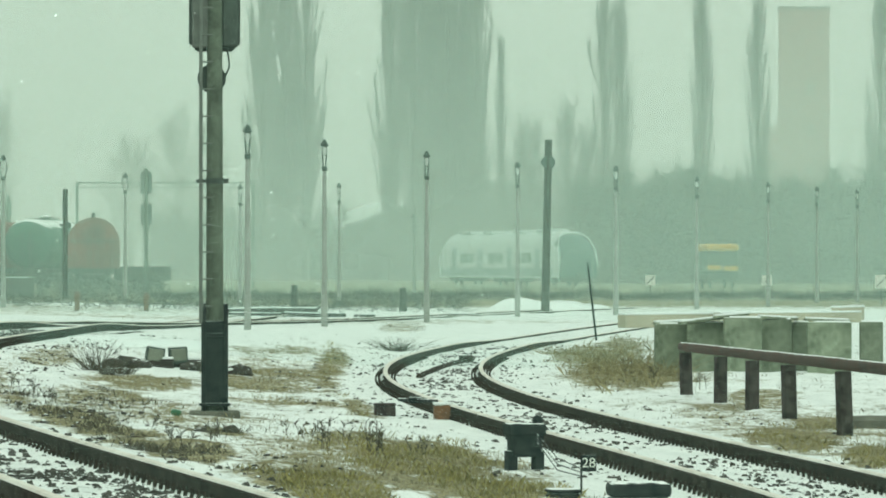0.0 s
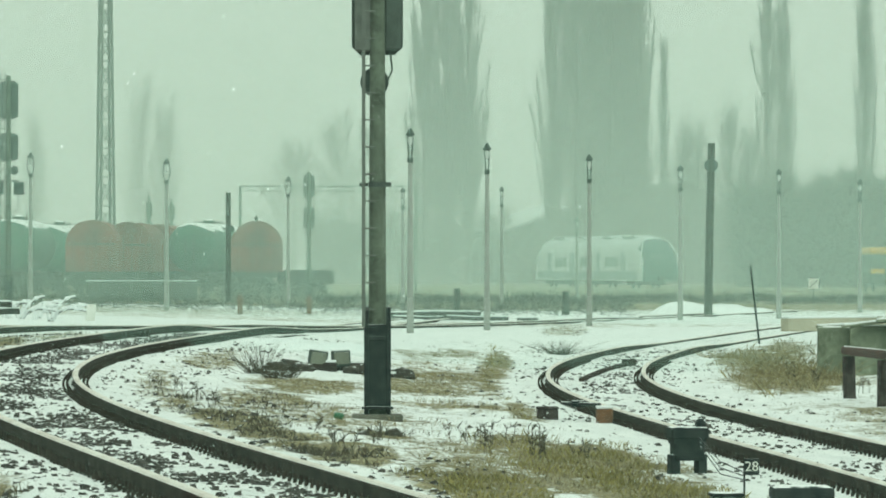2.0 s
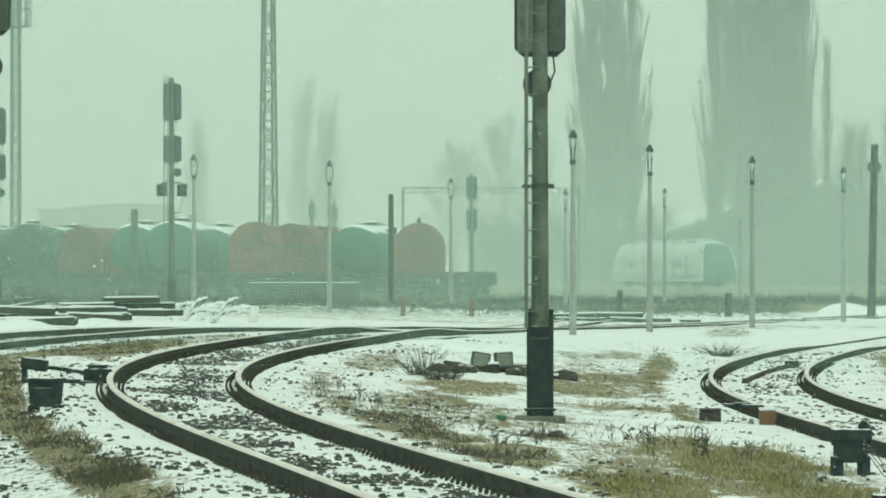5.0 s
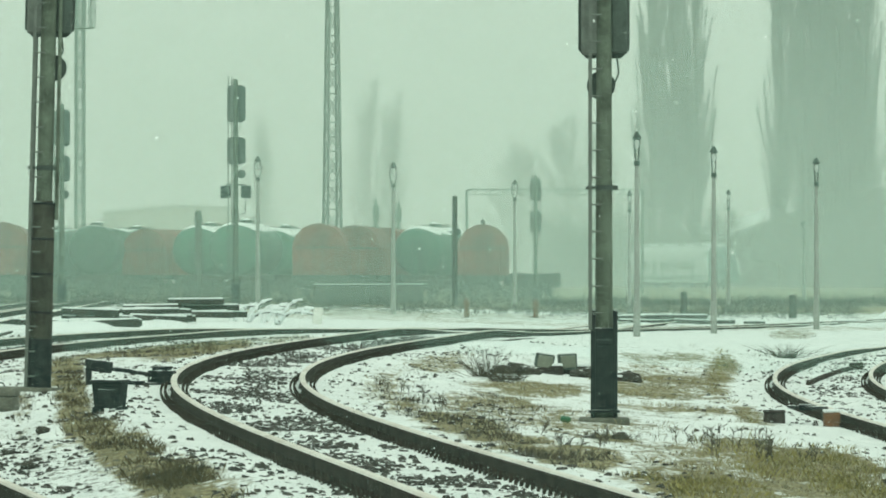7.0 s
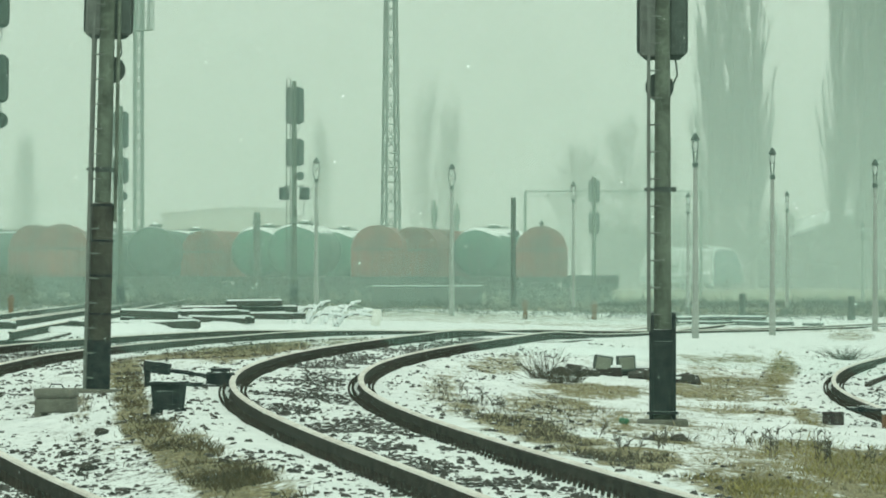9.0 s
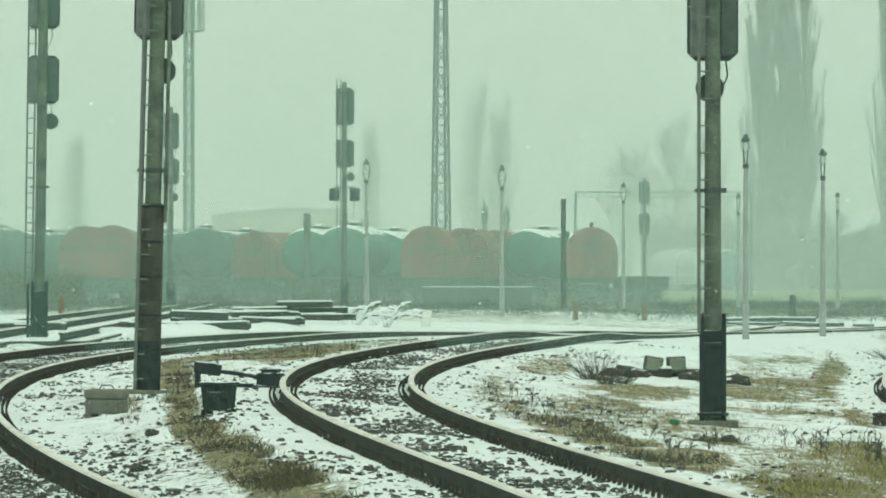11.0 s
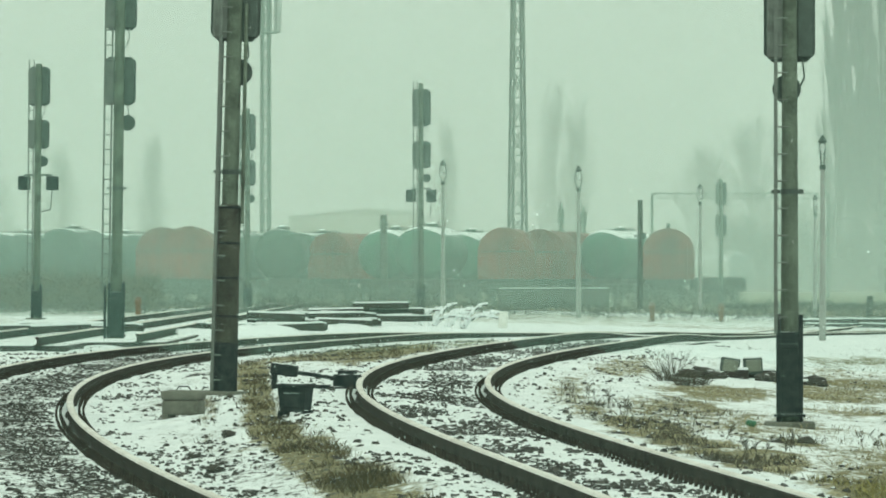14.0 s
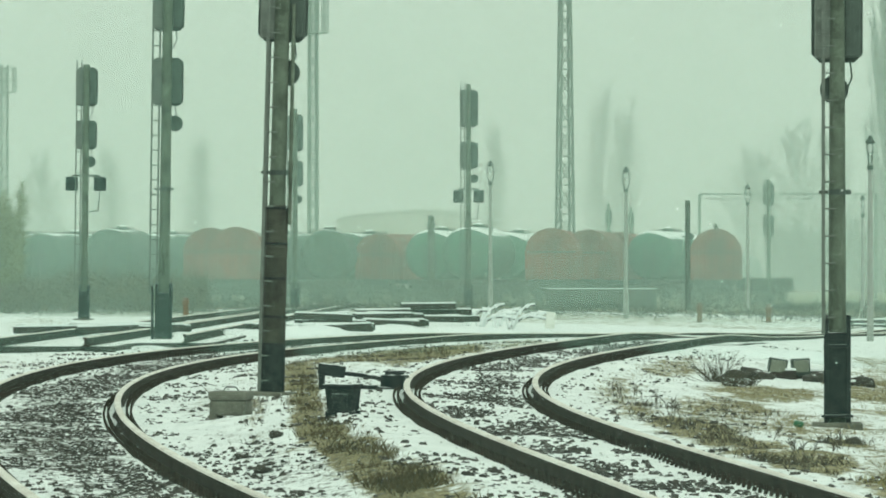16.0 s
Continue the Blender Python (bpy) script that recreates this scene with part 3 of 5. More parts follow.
        for i in range(max(2, round(h / 0.3))):
            zc = z0 + h * (i + 0.5) / max(2, round(h / 0.3))
            part("hood", Mesh().lathe([(0.09, r1 + 0.07), (0.095, r1 + 0.27)], (0, 0, zc), "Y", 12), BLACKSTEEL, hd)
    if disc:
        part("disc", Mesh().lathe([(0.15, r1 + 0.02), (0.155, r1 + 0.05)], (disc[1], 0, disc[0]), "Y", 24), DARKGREY, t, "round dark route disc")
    for zb in band:
        rb = r0 + (r1 - r0) * zb / top
        part("band", Mesh().lathe([(rb + 0.007, zb - 0.03), (rb + 0.007, zb + 0.03)], seg=18).box((ladder_side * (rb + 0.06), 0, zb), (0.10, 0.04, 0.035)).box((-ladder_side * (rb + 0.03), 0, zb), (0.06, 0.05, 0.05)), DARKGREY, t)
    if boxes:
        z0, h, off, w = boxes
        arm = part("crossarm", Mesh().box((0, r1 + 0.03, z0 + h + 0.03), (2 * off, 0.05, 0.05)), DARKGREY, t)
        for sx in (-1, 1):
            part("indicator_box", Mesh().box((sx * off, r1 + 0.06, z0 + h / 2), (w, 0.2, h), bevel=0.03), BLACKSTEEL, arm, "black square route indicator box")
        part("guard_hoop", Mesh().tube((off, r1, z0), (off * 0.9, r1, z0 - 0.55), 0.015, seg=6).tube((off * 0.9, r1, z0 - 0.55), (0, r1, z0 - 0.62), 0.015, seg=6), DARKGREY, arm)
    return t


signal_mast("concrete signal mast with ladder, seen from behind, on a black plinth", 14.7, 60.5, 5.1, 0.098, 0.076, [(3.92, 1.05, 0.55)], (3.63, -0.03), [2.53], 1.1)
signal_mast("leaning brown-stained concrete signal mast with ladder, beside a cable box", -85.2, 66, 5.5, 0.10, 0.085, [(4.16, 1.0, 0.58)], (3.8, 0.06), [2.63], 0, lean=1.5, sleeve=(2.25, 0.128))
signal_mast("tall two-headed signal mast with ladder and black base", -104.5, 110, 7.4, 0.11, 0.092, [(4.62, 0.94, 0.62), (6.08, 0.95, 0.62)], (4.28, 0.16), [3.0], 1.05, lean=0.8, broad=True)
signal_mast("two-headed signal mast with a pair of square indicators", -118.5, 160, 7.25, 0.10, 0.09, [(4.85, 0.82, 0.6), (6.07, 1.1, 0.62)], (4.5, 0.12), [1.2], 0.9, lean=0.6, boxes=(3.68, 0.4, 0.4, 0.34), broad=True)
signal_mast("two-headed signal mast with square indicators in front of wagons", -50.5, 200, 8.1, 0.10, 0.08, [(5.1, 0.96, 0.62), (6.58, 1.32, 0.62)], (4.75, 0.2), [1.3], 0.9, boxes=(3.9, 0.45, 0.36, 0.36), offset=0.06, broad=True)
signal_mast("two-headed signal mast half hidden in the snowfall", -81.2, 200, 7.2, 0.10, 0.08, [(4.45, 0.92, 0.56), (5.7, 1.3, 0.56)], (4.0, 0.1), [1.3], 0.9, broad=True)
signal_mast("distant two-headed signal mast fading in snow haze", 2.6, 300, 6.7, 0.11, 0.09, [(3.7, 1.14, 0.6), (5.35, 1.2, 0.6)], None, [1.3], 0.9)
signal_mast("distant two-headed signal mast fading in snow haze", -25.7, 420, 7.0, 0.10, 0.09, [(4.3, 0.8, 0.5), (5.4, 1.15, 0.5)], None, [1.3], 0)
signal_mast("distant two-headed signal mast fading in snow haze", -21.7, 425, 6.8, 0.10, 0.09, [(4.2, 0.8, 0.5), (5.3, 1.1, 0.5)], None, [1.3], 0)


# ---- lamp posts ----
def lamp_post(b, d, height, lean=0.0, kind=0):
    x, y = spot(b, d)
    t = thing("lamp_post", "slim pale concrete lamp post with a caged lantern", "lamp post", pose(x, y, ground_z(x, y) - 0.05, 0, lean, 0), "yard lamp posts")
    h = height - 0.75
    part("post", Mesh().box((0, 0, 0.45), (0.17, 0.17, 0.9), bevel=0.02).lathe([(0.078, 0.9), (0.05, h)], seg=10), PALECONCRETE, t, "tapered concrete post", True)
    part("collar", Mesh().box((0, 0, h), (0.15, 0.13, 0.12), bevel=0.02), DARKGREY, t)
    lan = part("lantern", Mesh().lathe([(0.05, h + 0.58), (0.115, h + 0.60), (0.105, h + 0.64), (0.06, h + 0.70), (0.035, h + 0.77)], seg=14), DARKGREY, t, "dark lantern hood")
    part("glass", Mesh().lathe([(0.03, h + 0.34), (0.06, h + 0.44), (0.06, h + 0.56)], seg=10), LAMPGLASS, lan, "frosted lamp glass")
    for s in (-1, 1):
        pts = [(0.04, 0.05), (0.10, 0.20), (0.12, 0.38), (0.09, 0.58)] if kind else [(0.03, 0.05), (0.045, 0.20), (0.05, 0.38), (0.05, 0.58)]
        m = Mesh()
        for (a, k), (a2, k2) in zip(pts, pts[1:]):
            m.tube((s * a, 0, h + k), (s * a2, 0, h + k2), 0.018, seg=6)
        part("hoop", m, DARKGREY, lan)
    return t


for b, d, h in ((20.5, 137, 5.0), (34.1, 150, 5.0), (52.2, 164, 5.0), (68.3, 181, 5.0), (85.7, 188, 5.0), (100.0, 211, 5.0), (112.6, 226, 5.0),
                (121.2, 240, 5.0), (128.3, 250, 5.0), (-22.6, 185, 5.0), (-46.6, 190, 5.2), (-1.1, 225, 5.2), (36.7, 230, 5.0), (19.2, 215, 4.7), (50.0, 260, 4.0)):
    lamp_post(b, d, h, kind=1 if b < 0 else 0)


# ---- plain posts ----
def line_post(label, b, d, height, r, lean=0.0, disc=None, steel=False):
    x, y = spot(b, d)
    t = thing("line_post", label, "post", pose(x, y, ground_z(x, y) - 0.05, 0, lean, 0))
    part("post", Mesh().lathe([(r, 0), (r * 0.85, height)], seg=10), BROWNPOLE if not steel else BLACKSTEEL, t, smooth=True)
    if disc:
        part("insulator", Mesh().lathe([(disc[1], -0.12), (disc[1], 0.12)], (disc[2], 0, disc[0]), "Y", 18).box((0, 0, disc[0]), (0.5, 0.08, 0.08)), DARKGREY, t, "dark round fitting")
    return t


line_post("dark weathered line post with a round fitting", 73.2, 200, 6.15, 0.15, 1.1, (5.35, 0.24, 0.0))
line_post("dark square-topped post beside the red tank wagon", -11.7, 250, 4.9, 0.13, 0, (3.3, 0.16, 0.12))
line_post("thin dark steel rod leaning in the snow", 82.3, 126, 1.8, 0.025, -6.5, None, True)
line_post("short dark post with cap standing behind wagons", -57.1, 290, 4.7, 0.2, 0, (4.2, 0.22, 0.0))
line_post("thin dark steel stake beside the signal mast", -106.4, 109.5, 1.15, 0.03, 0, None, True)
line_post("short dark stub post in the weeds", 28.8, 190, 1.0, 0.12, 0, None)
line_post("short dark stub post in the weeds", 48.0, 200, 0.9, 0.14, 0, None)


# ---- lattice towers and portal ----
def lattice_tower(label, b, d, w0, w1, height, platform=None):
    x, y = spot(b, d)
    t = thing("lattice_tower", label, "lattice tower", pose(x, y, ground_z(x, y), 0, 0, 20))
    ends = []
    for sx, sy in ((-1, -1), (1, -1), (1, 1), (-1, 1)):
        a, c = (sx * w0 / 2, sy * w0 / 2, 0), (sx * w1 / 2, sy * w1 / 2, height)
        ends.append((Vector(a), Vector(c)))
        part("leg", Mesh().tube(a, c, 0.085, 0.07, 6), GREYSTEEL, t)
    n = max(6, int(height / (w0 * 0.9)))
    for k in range(4):
        m = Mesh()
        (a0, a1), (b0, b1) = ends[k], ends[(k + 1) % 4]
        for i in range(n):
            p, q = (a0.lerp(a1, i / n), b0.lerp(b1, (i + 1) / n)) if i % 2 else (b0.lerp(b1, i / n), a0.lerp(a1, (i + 1) / n))
            m.tube(p, q, 0.05, seg=4)
            m.tube(a0.lerp(a1, i / n), b0.lerp(b1, i / n), 0.045, seg=4)
        part("bracing", m, GREYSTEEL, t)
    if platform:
        z, w, h = platform
        m = Mesh().box((0, 0, z), (w, w, 0.12))
        for i in range(6):
            for sx in (-1, 1):
                m.tube((sx * w / 2, -w / 2 + w * i / 5, z), (sx * w / 2, -w / 2 + w * i / 5, z + h), 0.035, seg=4)
                m.tube((-w / 2 + w * i / 5, sx * w / 2, z), (-w / 2 + w * i / 5, sx * w / 2, z + h), 0.035, seg=4)
        for f in (0.5, 1.0):
            for sx in (-1, 1):
                m.tube((sx * w / 2, -w / 2, z + h * f), (sx * w / 2, w / 2, z + h * f), 0.04, seg=4).tube((-w / 2, sx * w / 2, z + h * f), (w / 2, sx * w / 2, z + h * f), 0.04, seg=4)
        part("platform", m, GREYSTEEL, t, "railed floodlight platform")
    return t


lattice_tower("tall grey lattice floodlight tower rising out of sight", -33.4, 362, 1.02, 0.45, 26)
lattice_tower("pale distant floodlight tower with railed platform", -78.0, 430, 0.6, 0.55, 24, (20.1, 1.9, 2.6))
lattice_tower("pale distant floodlight tower lost in snowfall", -132.5, 520, 0.6, 0.55, 21, (18.5, 1.9, 2.2))


def portal(b0, b1, d, height):
    (xa, ya), (xb, yb) = spot(b0, d), spot(b1, d)
    t = thing("signal_portal", "thin steel portal spanning the tracks in the haze", "portal", pose(xa, ya, 0))
    part("leg", Mesh().box((0, 0, height / 2), (0.2, 0.2, height)), GREYSTEEL, t)
    part("leg", Mesh().box((xb - xa, yb - ya, height / 2), (0.2, 0.2, height)), GREYSTEEL, t)
    m = Mesh().box(((xb - xa) / 2, 0, height), (xb - xa, 0.2, 0.09)).box(((xb - xa) / 2, 0, height - 0.35), (xb - xa, 0.2, 0.05))
    for i in range(24):
        u = (xb - xa) * i / 24
        m.tube((u, 0, height - 0.35), (u + (xb - xa) / 48, 0, height), 0.03, seg=4)
    part("beam", m, GREYSTEEL, t)


portal(-9.6, 21.5, 400, 7.4)


# ---- tank wagons ----
def tank_wagon(label, b, d, heading, paint, dia=2.95, length=12.0, hatch=True, arched=False):
    x, y = spot(b, d)
    z = 0.12
    t = thing("round_roofed_wagon" if arched else "tank_wagon", label, "wagon", pose(x, y, z, 0, 0, heading), "stabled wagons")
    r, zc, h = dia / 2, 1.25 + dia / 2, length / 2
    prof = [(0.05, -h), (r * 0.55, -h + 0.06), (r * 0.85, -h + 0.2), (r * 0.97, -h + 0.38), (r, -h + 0.6), (r, h - 0.6), (r * 0.97, h - 0.38), (r * 0.85, h - 0.2), (r * 0.55, h - 0.06), (0.05, h)]
    if arched:
        out = [(-r, 1.25), (-r, zc + 0.1)] + [(-r * math.cos(math.pi * i / 14), zc + 0.1 + (r - 0.1) * math.sin(math.pi * i / 14)) for i in range(1, 14)] + [(r, zc + 0.1), (r, 1.25)]
        tank = part("body", Mesh().slab(out, -h, h), paint, t, smooth=True)
        part("end_door", Mesh().box((0, -h - 0.02, 2.5), (1.3, 0.06, 2.2), bevel=0.015), paint, tank)
        for px in (-r * 0.72, r * 0.72):
            part("end_post", Mesh().box((px, -h - 0.04, 2.3), (0.10, 0.10, 2.1), bevel=0.015), paint, tank)
        part("end_rail", Mesh().box((0, -h - 0.05, zc + 0.12), (2 * r * 0.94, 0.08, 0.09), bevel=0.015), UNDER, tank)
        for px in (-1, 1):
            for i in range(6):
                part("side_post", Mesh().box((px * (r + 0.02), -h + 1 + i * (length - 2) / 5, 2.1), (0.08, 0.10, 1.7), bevel=0.015), paint, tank)
        if "in the snow" in label:
            part("roof_vent", Mesh().lathe([(0.10, zc + r), (0.10, zc + r + 0.16), (0.17, zc + r + 0.18), (0.03, zc + r + 0.34)], (0, -h + 0.7, 0), seg=10), UNDER, tank)
        part("roof_rib", Mesh().slab([(x * 1.012, z if z < 1.3 else zc + (z - zc) * 1.012) for x, z in out], -h + 0.1, -h + 0.22), paint, tank)
    else:
        tank = part("tank", Mesh().lathe(prof, (0, 0, zc), "Y", 36), paint, t, smooth=True)
    if hatch and not arched:
        part("hatch", Mesh().lathe([(0.34, zc + r - 0.06), (0.34, zc + r + 0.18), (0.1, zc + r + 0.26)], seg=16), paint, tank)
        part("walkway", Mesh().box((0, 0, zc + r + 0.06), (0.7, length * 0.5, 0.04)).box((0.34, 0, zc + r + 0.14), (0.03, length * 0.5, 0.03)), UNDER, tank)
        rail = Mesh()
        for sx in (-0.6, 0.6):
            rail.tube((sx, -1.6, zc + r + 0.32), (sx, 1.6, zc + r + 0.32), 0.03, seg=5)
            for yy in (-1.6, 0, 1.6):
                rail.tube((sx, yy, zc + r - 0.15), (sx, yy, zc + r + 0.32), 0.03, seg=5)
        if "railed" in label:
            part("handrail", rail, UNDER, tank)
    for yy in (-h * 0.55, 0, h * 0.55) if not arched else ():
        part("strap", Mesh().lathe([(r + 0.012, yy - 0.05), (r + 0.012, yy + 0.05)], (0, 0, zc), "Y", 36), paint, tank)
    part("underframe", Mesh().box((0.9, 0, 1.12), (0.18, length + 0.4, 0.26)).box((-0.9, 0, 1.12), (0.18, length + 0.4, 0.26)).box((0, h + 0.15, 1.1), (2.5, 0.16, 0.34)).box((0, -h - 0.15, 1.1), (2.5, 0.16, 0.34)), UNDER, t)
    for e in (-1, 1):
        for sx in (-1, 1):
            part("buffer", Mesh().lathe([(0.09, 0), (0.09, 0.45), (0.23, 0.46), (0.21, 0.52)], (sx * 0.87, e * (h + 0.2) if e > 0 else -h - 0.72, 1.06), "Y", 12), UNDER, t)
        part("ladder", Mesh().box((-0.25, e * (h + 0.16), 2.3), (0.04, 0.04, 2.5)).box((0.25, e * (h + 0.16), 2.3), (0.04, 0.04, 2.5)), UNDER, t)
        for k in (-0.9, 0.9):
            yy = e * (h - 2.0) + k
            w = part("wheelset", Mesh().lathe([(0.08, -0.7), (0.08, 0.7)], (0, yy, 0.46), "X", 10), UNDER, t)
            for sx in (-1, 1):
                part("wheel", Mesh().lathe([(0.46, -0.065), (0.46, 0.065)], (sx * 0.75, yy, 0.46), "X", 20), RUST, w)
        part("bogie", Mesh().box((1.0, e * (h - 2.0), 0.55), (0.12, 2.6, 0.3), bevel=0.04).box((-1.0, e * (h - 2.0), 0.55), (0.12, 2.6, 0.3), bevel=0.04).box((0, e * (h - 2.0), 0.75), (2.0, 0.4, 0.25)), UNDER, t)
    return t


for args in (
    ("oxide-red round-roofed wagon seen end-on in the snow", -6.9, 335, 1, TANKRED, 2.95),
    ("green tank wagon with snow lying along its top", -15.2, 350, -10, TANKGREEN, 3.0),
    ("oxide-red round-roofed wagon in a row of stabled wagons", -22.6, 352, -3, TANKRED, 2.9),
    ("oxide-red round-roofed wagon in a row of stabled wagons", -28.0, 340, -3, TANKRED, 2.95),
    ("oxide-red round-roofed wagon in a row of stabled wagons", -34.9, 334, -1, TANKRED, 3.0),
    ("pale green tank wagon half hidden between red wagons", -41.6, 356, -6, TANKGREEN, 2.95),
    ("pale green tank wagon with a railed walkway and hatch", -48.6, 334, -4, TANKGREEN, 3.1),
    ("green tank wagon standing behind the paler one", -55.0, 344, -5, TANKGREEN, 3.0),
    ("oxide-red round-roofed wagon behind darker wagons", -61.5, 356, -14, TANKRED, 2.85),
    ("grimy dark green tank wagon", -68.0, 358, -12, TANKDARK, 2.9),
    ("grimy dark green tank wagon", -75.0, 342, 2, TANKDARK, 3.0),
    ("grimy dark green tank wagon", -83.0, 356, -14, TANKDARK, 2.9),
    ("oxide-red round-roofed wagon seen end-on beyond the leaning mast", -90.9, 333, 3, TANKRED, 3.05),
    ("oxide-red round-roofed wagon seen end-on beyond the leaning mast", -95.8, 338, 4, TANKRED, 3.05),
    ("grimy dark green tank wagon", -103.0, 354, -14, TANKDARK, 2.85),
    ("grimy dark green tank wagon", -111.8, 338, -2, TANKDARK, 3.0),
    ("grimy dark green tank wagon", -120.0, 352, -16, TANKDARK, 2.85),
    ("grimy dark green tank wagon", -129.0, 352, -16, TANKDARK, 2.85),
    ("grimy dark green tank wagon", -138.0, 352, -16, TANKDARK, 2.85),
):
    tank_wagon(*args, arched="round-roofed" in args[0])


def flat_wagon(b, d, heading, load, label):
    x, y = spot(b, d)
    t = thing("flat_wagon", label, "flat wagon", pose(x, y, 0.12, 0, 0, heading))
    part("deck", Mesh().box((0, 0, 1.2), (2.7, 10, 0.16)).box((0, 0, 1.0), (0.5, 10, 0.3)), UNDER, t)
    part("side_board", Mesh().box((1.35, 0, 0.9 + load / 2), (0.06, 10, 0.7 + load)), UNDER, t)
    part("side_board", Mesh().box((-1.35, 0, 0.9 + load / 2), (0.06, 10, 0.7 + load)), UNDER, t)
    for e in (-1, 1):
        part("end_board", Mesh().box((0, e * 5.0, 0.9 + load / 2), (2.64, 0.06, 0.7 + load)), UNDER, t)
    part("snow_cover", Mesh().box((0, 0, 1.2 + load * 0.8), (2.6, 9.9, 0.12)), SNOW, t, "snow lying on the wagon floor")
    for e in (-3.6, 3.6):
        w = part("wheelset", Mesh().lathe([(0.08, -0.7), (0.08, 0.7)], (0, e, 0.46), "X", 8), UNDER, t)
        for sx in (-1, 1):
            part("wheel", Mesh().lathe([(0.46, -0.065), (0.46, 0.065)], (sx * 0.75, e, 0.46), "X", 18), RUST, w)


flat_wagon(1.9, 345, 4, 0.1, "low dark flat wagon with snow along its edge")


# ---- departing railcar ----
def railcar():
    t = thing("railcar", "silver-white diesel railcar departing into the snowfall", "railcar", pose(30.5, 385, 0.12))
    L, W, H = 41.0, 2.83, 3.75
    sect = [(-W / 2, 0.55), (-W / 2, 2.3), (-W / 2 + 0.12, 3.0), (-W / 2 + 0.45, 3.5), (-W / 2 + 0.95, H), (W / 2 - 0.95, H), (W / 2 - 0.45, 3.5), (W / 2 - 0.12, 3.0), (W / 2, 2.3), (W / 2, 0.55)]
    stations = [(0.0, 0.93, 0.55, 0.0), (0.25, 0.96, 0.66, 0.0), (0.9, 0.99, 0.85, 0.0), (1.7, 1.0, 0.96, 0), (2.6, 1, 1, 0), (L - 2.6, 1, 1, 0), (L - 1.7, 1.0, 0.92, 0), (L - 0.9, 0.97, 0.72, 0), (L - 0.25, 0.9, 0.42, 0), (L, 0.8, 0.3, 0)]
    vs, fs, ms = [], [], []
    for yy, sw, sh, _ in stations:
        for px, pz in sect:
            vs.append((px * sw, yy, 0.55 + (pz - 0.55) * (sh if pz > 1.2 else 1)))
    k = len(sect)
    for i in range(len(stations) - 1):
        for j in range(k - 1):
            fs.append((i * k + j, i * k + j + 1, (i + 1) * k + j + 1, (i + 1) * k + j))
            nose = i < 3 or i > 5
            ms.append(1 if nose and 2 <= j <= 6 else 0)
    fs += [tuple(range(k))[::-1], tuple((len(stations) - 1) * k + j for j in range(k))]
    ms += [1, 1]
    body = Mesh()
    body.v, body.f, body.m = vs, fs, ms
    body = part("body", body, [CARBODY, CARGLASS], t, "silver-white body with dark raked windscreen", True)
    for sx in (-1, 1):
        part("stripe", Mesh().box((sx * (W / 2 + 0.004), L / 2, 0.95), (0.03, L - 3.4, 0.55)), CARBLUE, body, "blue-grey lower stripe")
        for yy in (9.0, 10.6, 12.2, 18.5, 20.1, 21.7, 28.4, 30.0, 31.6):
            part("window", Mesh().box((sx * (W / 2 + 0.004), yy, 1.95), (0.03, 1.25, 0.7)), CARPANE, body)
        for yy in (6.5, 15.5, 25.5, 34.5):
            part("door", Mesh().box((sx * (W / 2 + 0.01), yy, 1.65), (0.03, 1.3, 2.0)), CARBLUE, body, "blue-grey passenger door")
    for yy, n in ((8.0, 4.0), (16, 3.0), (26, 3.0), (34, 4.0)):
        part("roof_unit", Mesh().box((0, yy, H + 0.08), (1.5, n, 0.22), bevel=0.05), CARBODY, body)
    for sx in (-1, 1):
        part("windscreen_frame", Mesh().tube((sx * 1.36, -0.02, 1.3), (sx * 1.33, 0.5, 2.5), 0.06, seg=6).tube((sx * 1.33, 0.5, 2.5), (sx * 1.0, 1.5, 3.35), 0.06, seg=6).tube((sx * 1.0, 1.5, 3.35), (sx * 0.5, 2.4, 3.72), 0.06, seg=6), CARBODY, body, "white windscreen frame")
    part("coupler", Mesh().box((0, -0.2, 0.75), (0.4, 0.5, 0.3), bevel=0.05), UNDER, t)
    for yy in (5.0, 20.5, 36):
        part("bogie", Mesh().box((0, yy, 0.5), (2.3, 3.0, 0.5), bevel=0.08), UNDER, t)
        for q in (-1, 1):
            for sx in (-1, 1):
                part("wheel", Mesh().lathe([(0.4, -0.06), (0.4, 0.06)], (sx * 0.75, yy + q, 0.4), "X", 16), RUST, t)
    return t


RAILCAR = railcar()


# ---- yellow works vehicle and square boards ----
def works_vehicle(b, d):
    x, y = spot(b, d)
    t = thing("works_vehicle", "yellow-roofed track works vehicle half hidden by haze", "rail vehicle", pose(x, y, 0.05, 0, 0, 3))
    part("chassis", Mesh().box((0, 0, 0.75), (2.1, 5, 0.4), bevel=0.05), UNDER, t)
    cab = part("cab", Mesh().box((0, 0, 1.7), (2.1, 4.6, 1.5), bevel=0.1), SHEDWALL, t, "dull grey cab")
    part("roof", Mesh().box((0, 0, 2.68), (2.15, 4.9, 0.48), bevel=0.16), YELLOW, cab, "rounded yellow roof")
    part("panel", Mesh().box((-0.55, -2.32, 1.35), (0.9, 0.06, 0.32), bevel=0.02), YELLOW, cab)
    part("panel", Mesh().box((0.55, -2.32, 1.3), (0.9, 0.06, 0.32), bevel=0.02), YELLOW, cab)
    for sx in (-1, 1):
        for yy in (-1.6, 1.6):
            part("wheel", Mesh().lathe([(0.4, -0.06), (0.4, 0.06)], (sx * 0.75, yy, 0.4), "X", 16), RUST, t)


works_vehicle(103.6, 376)


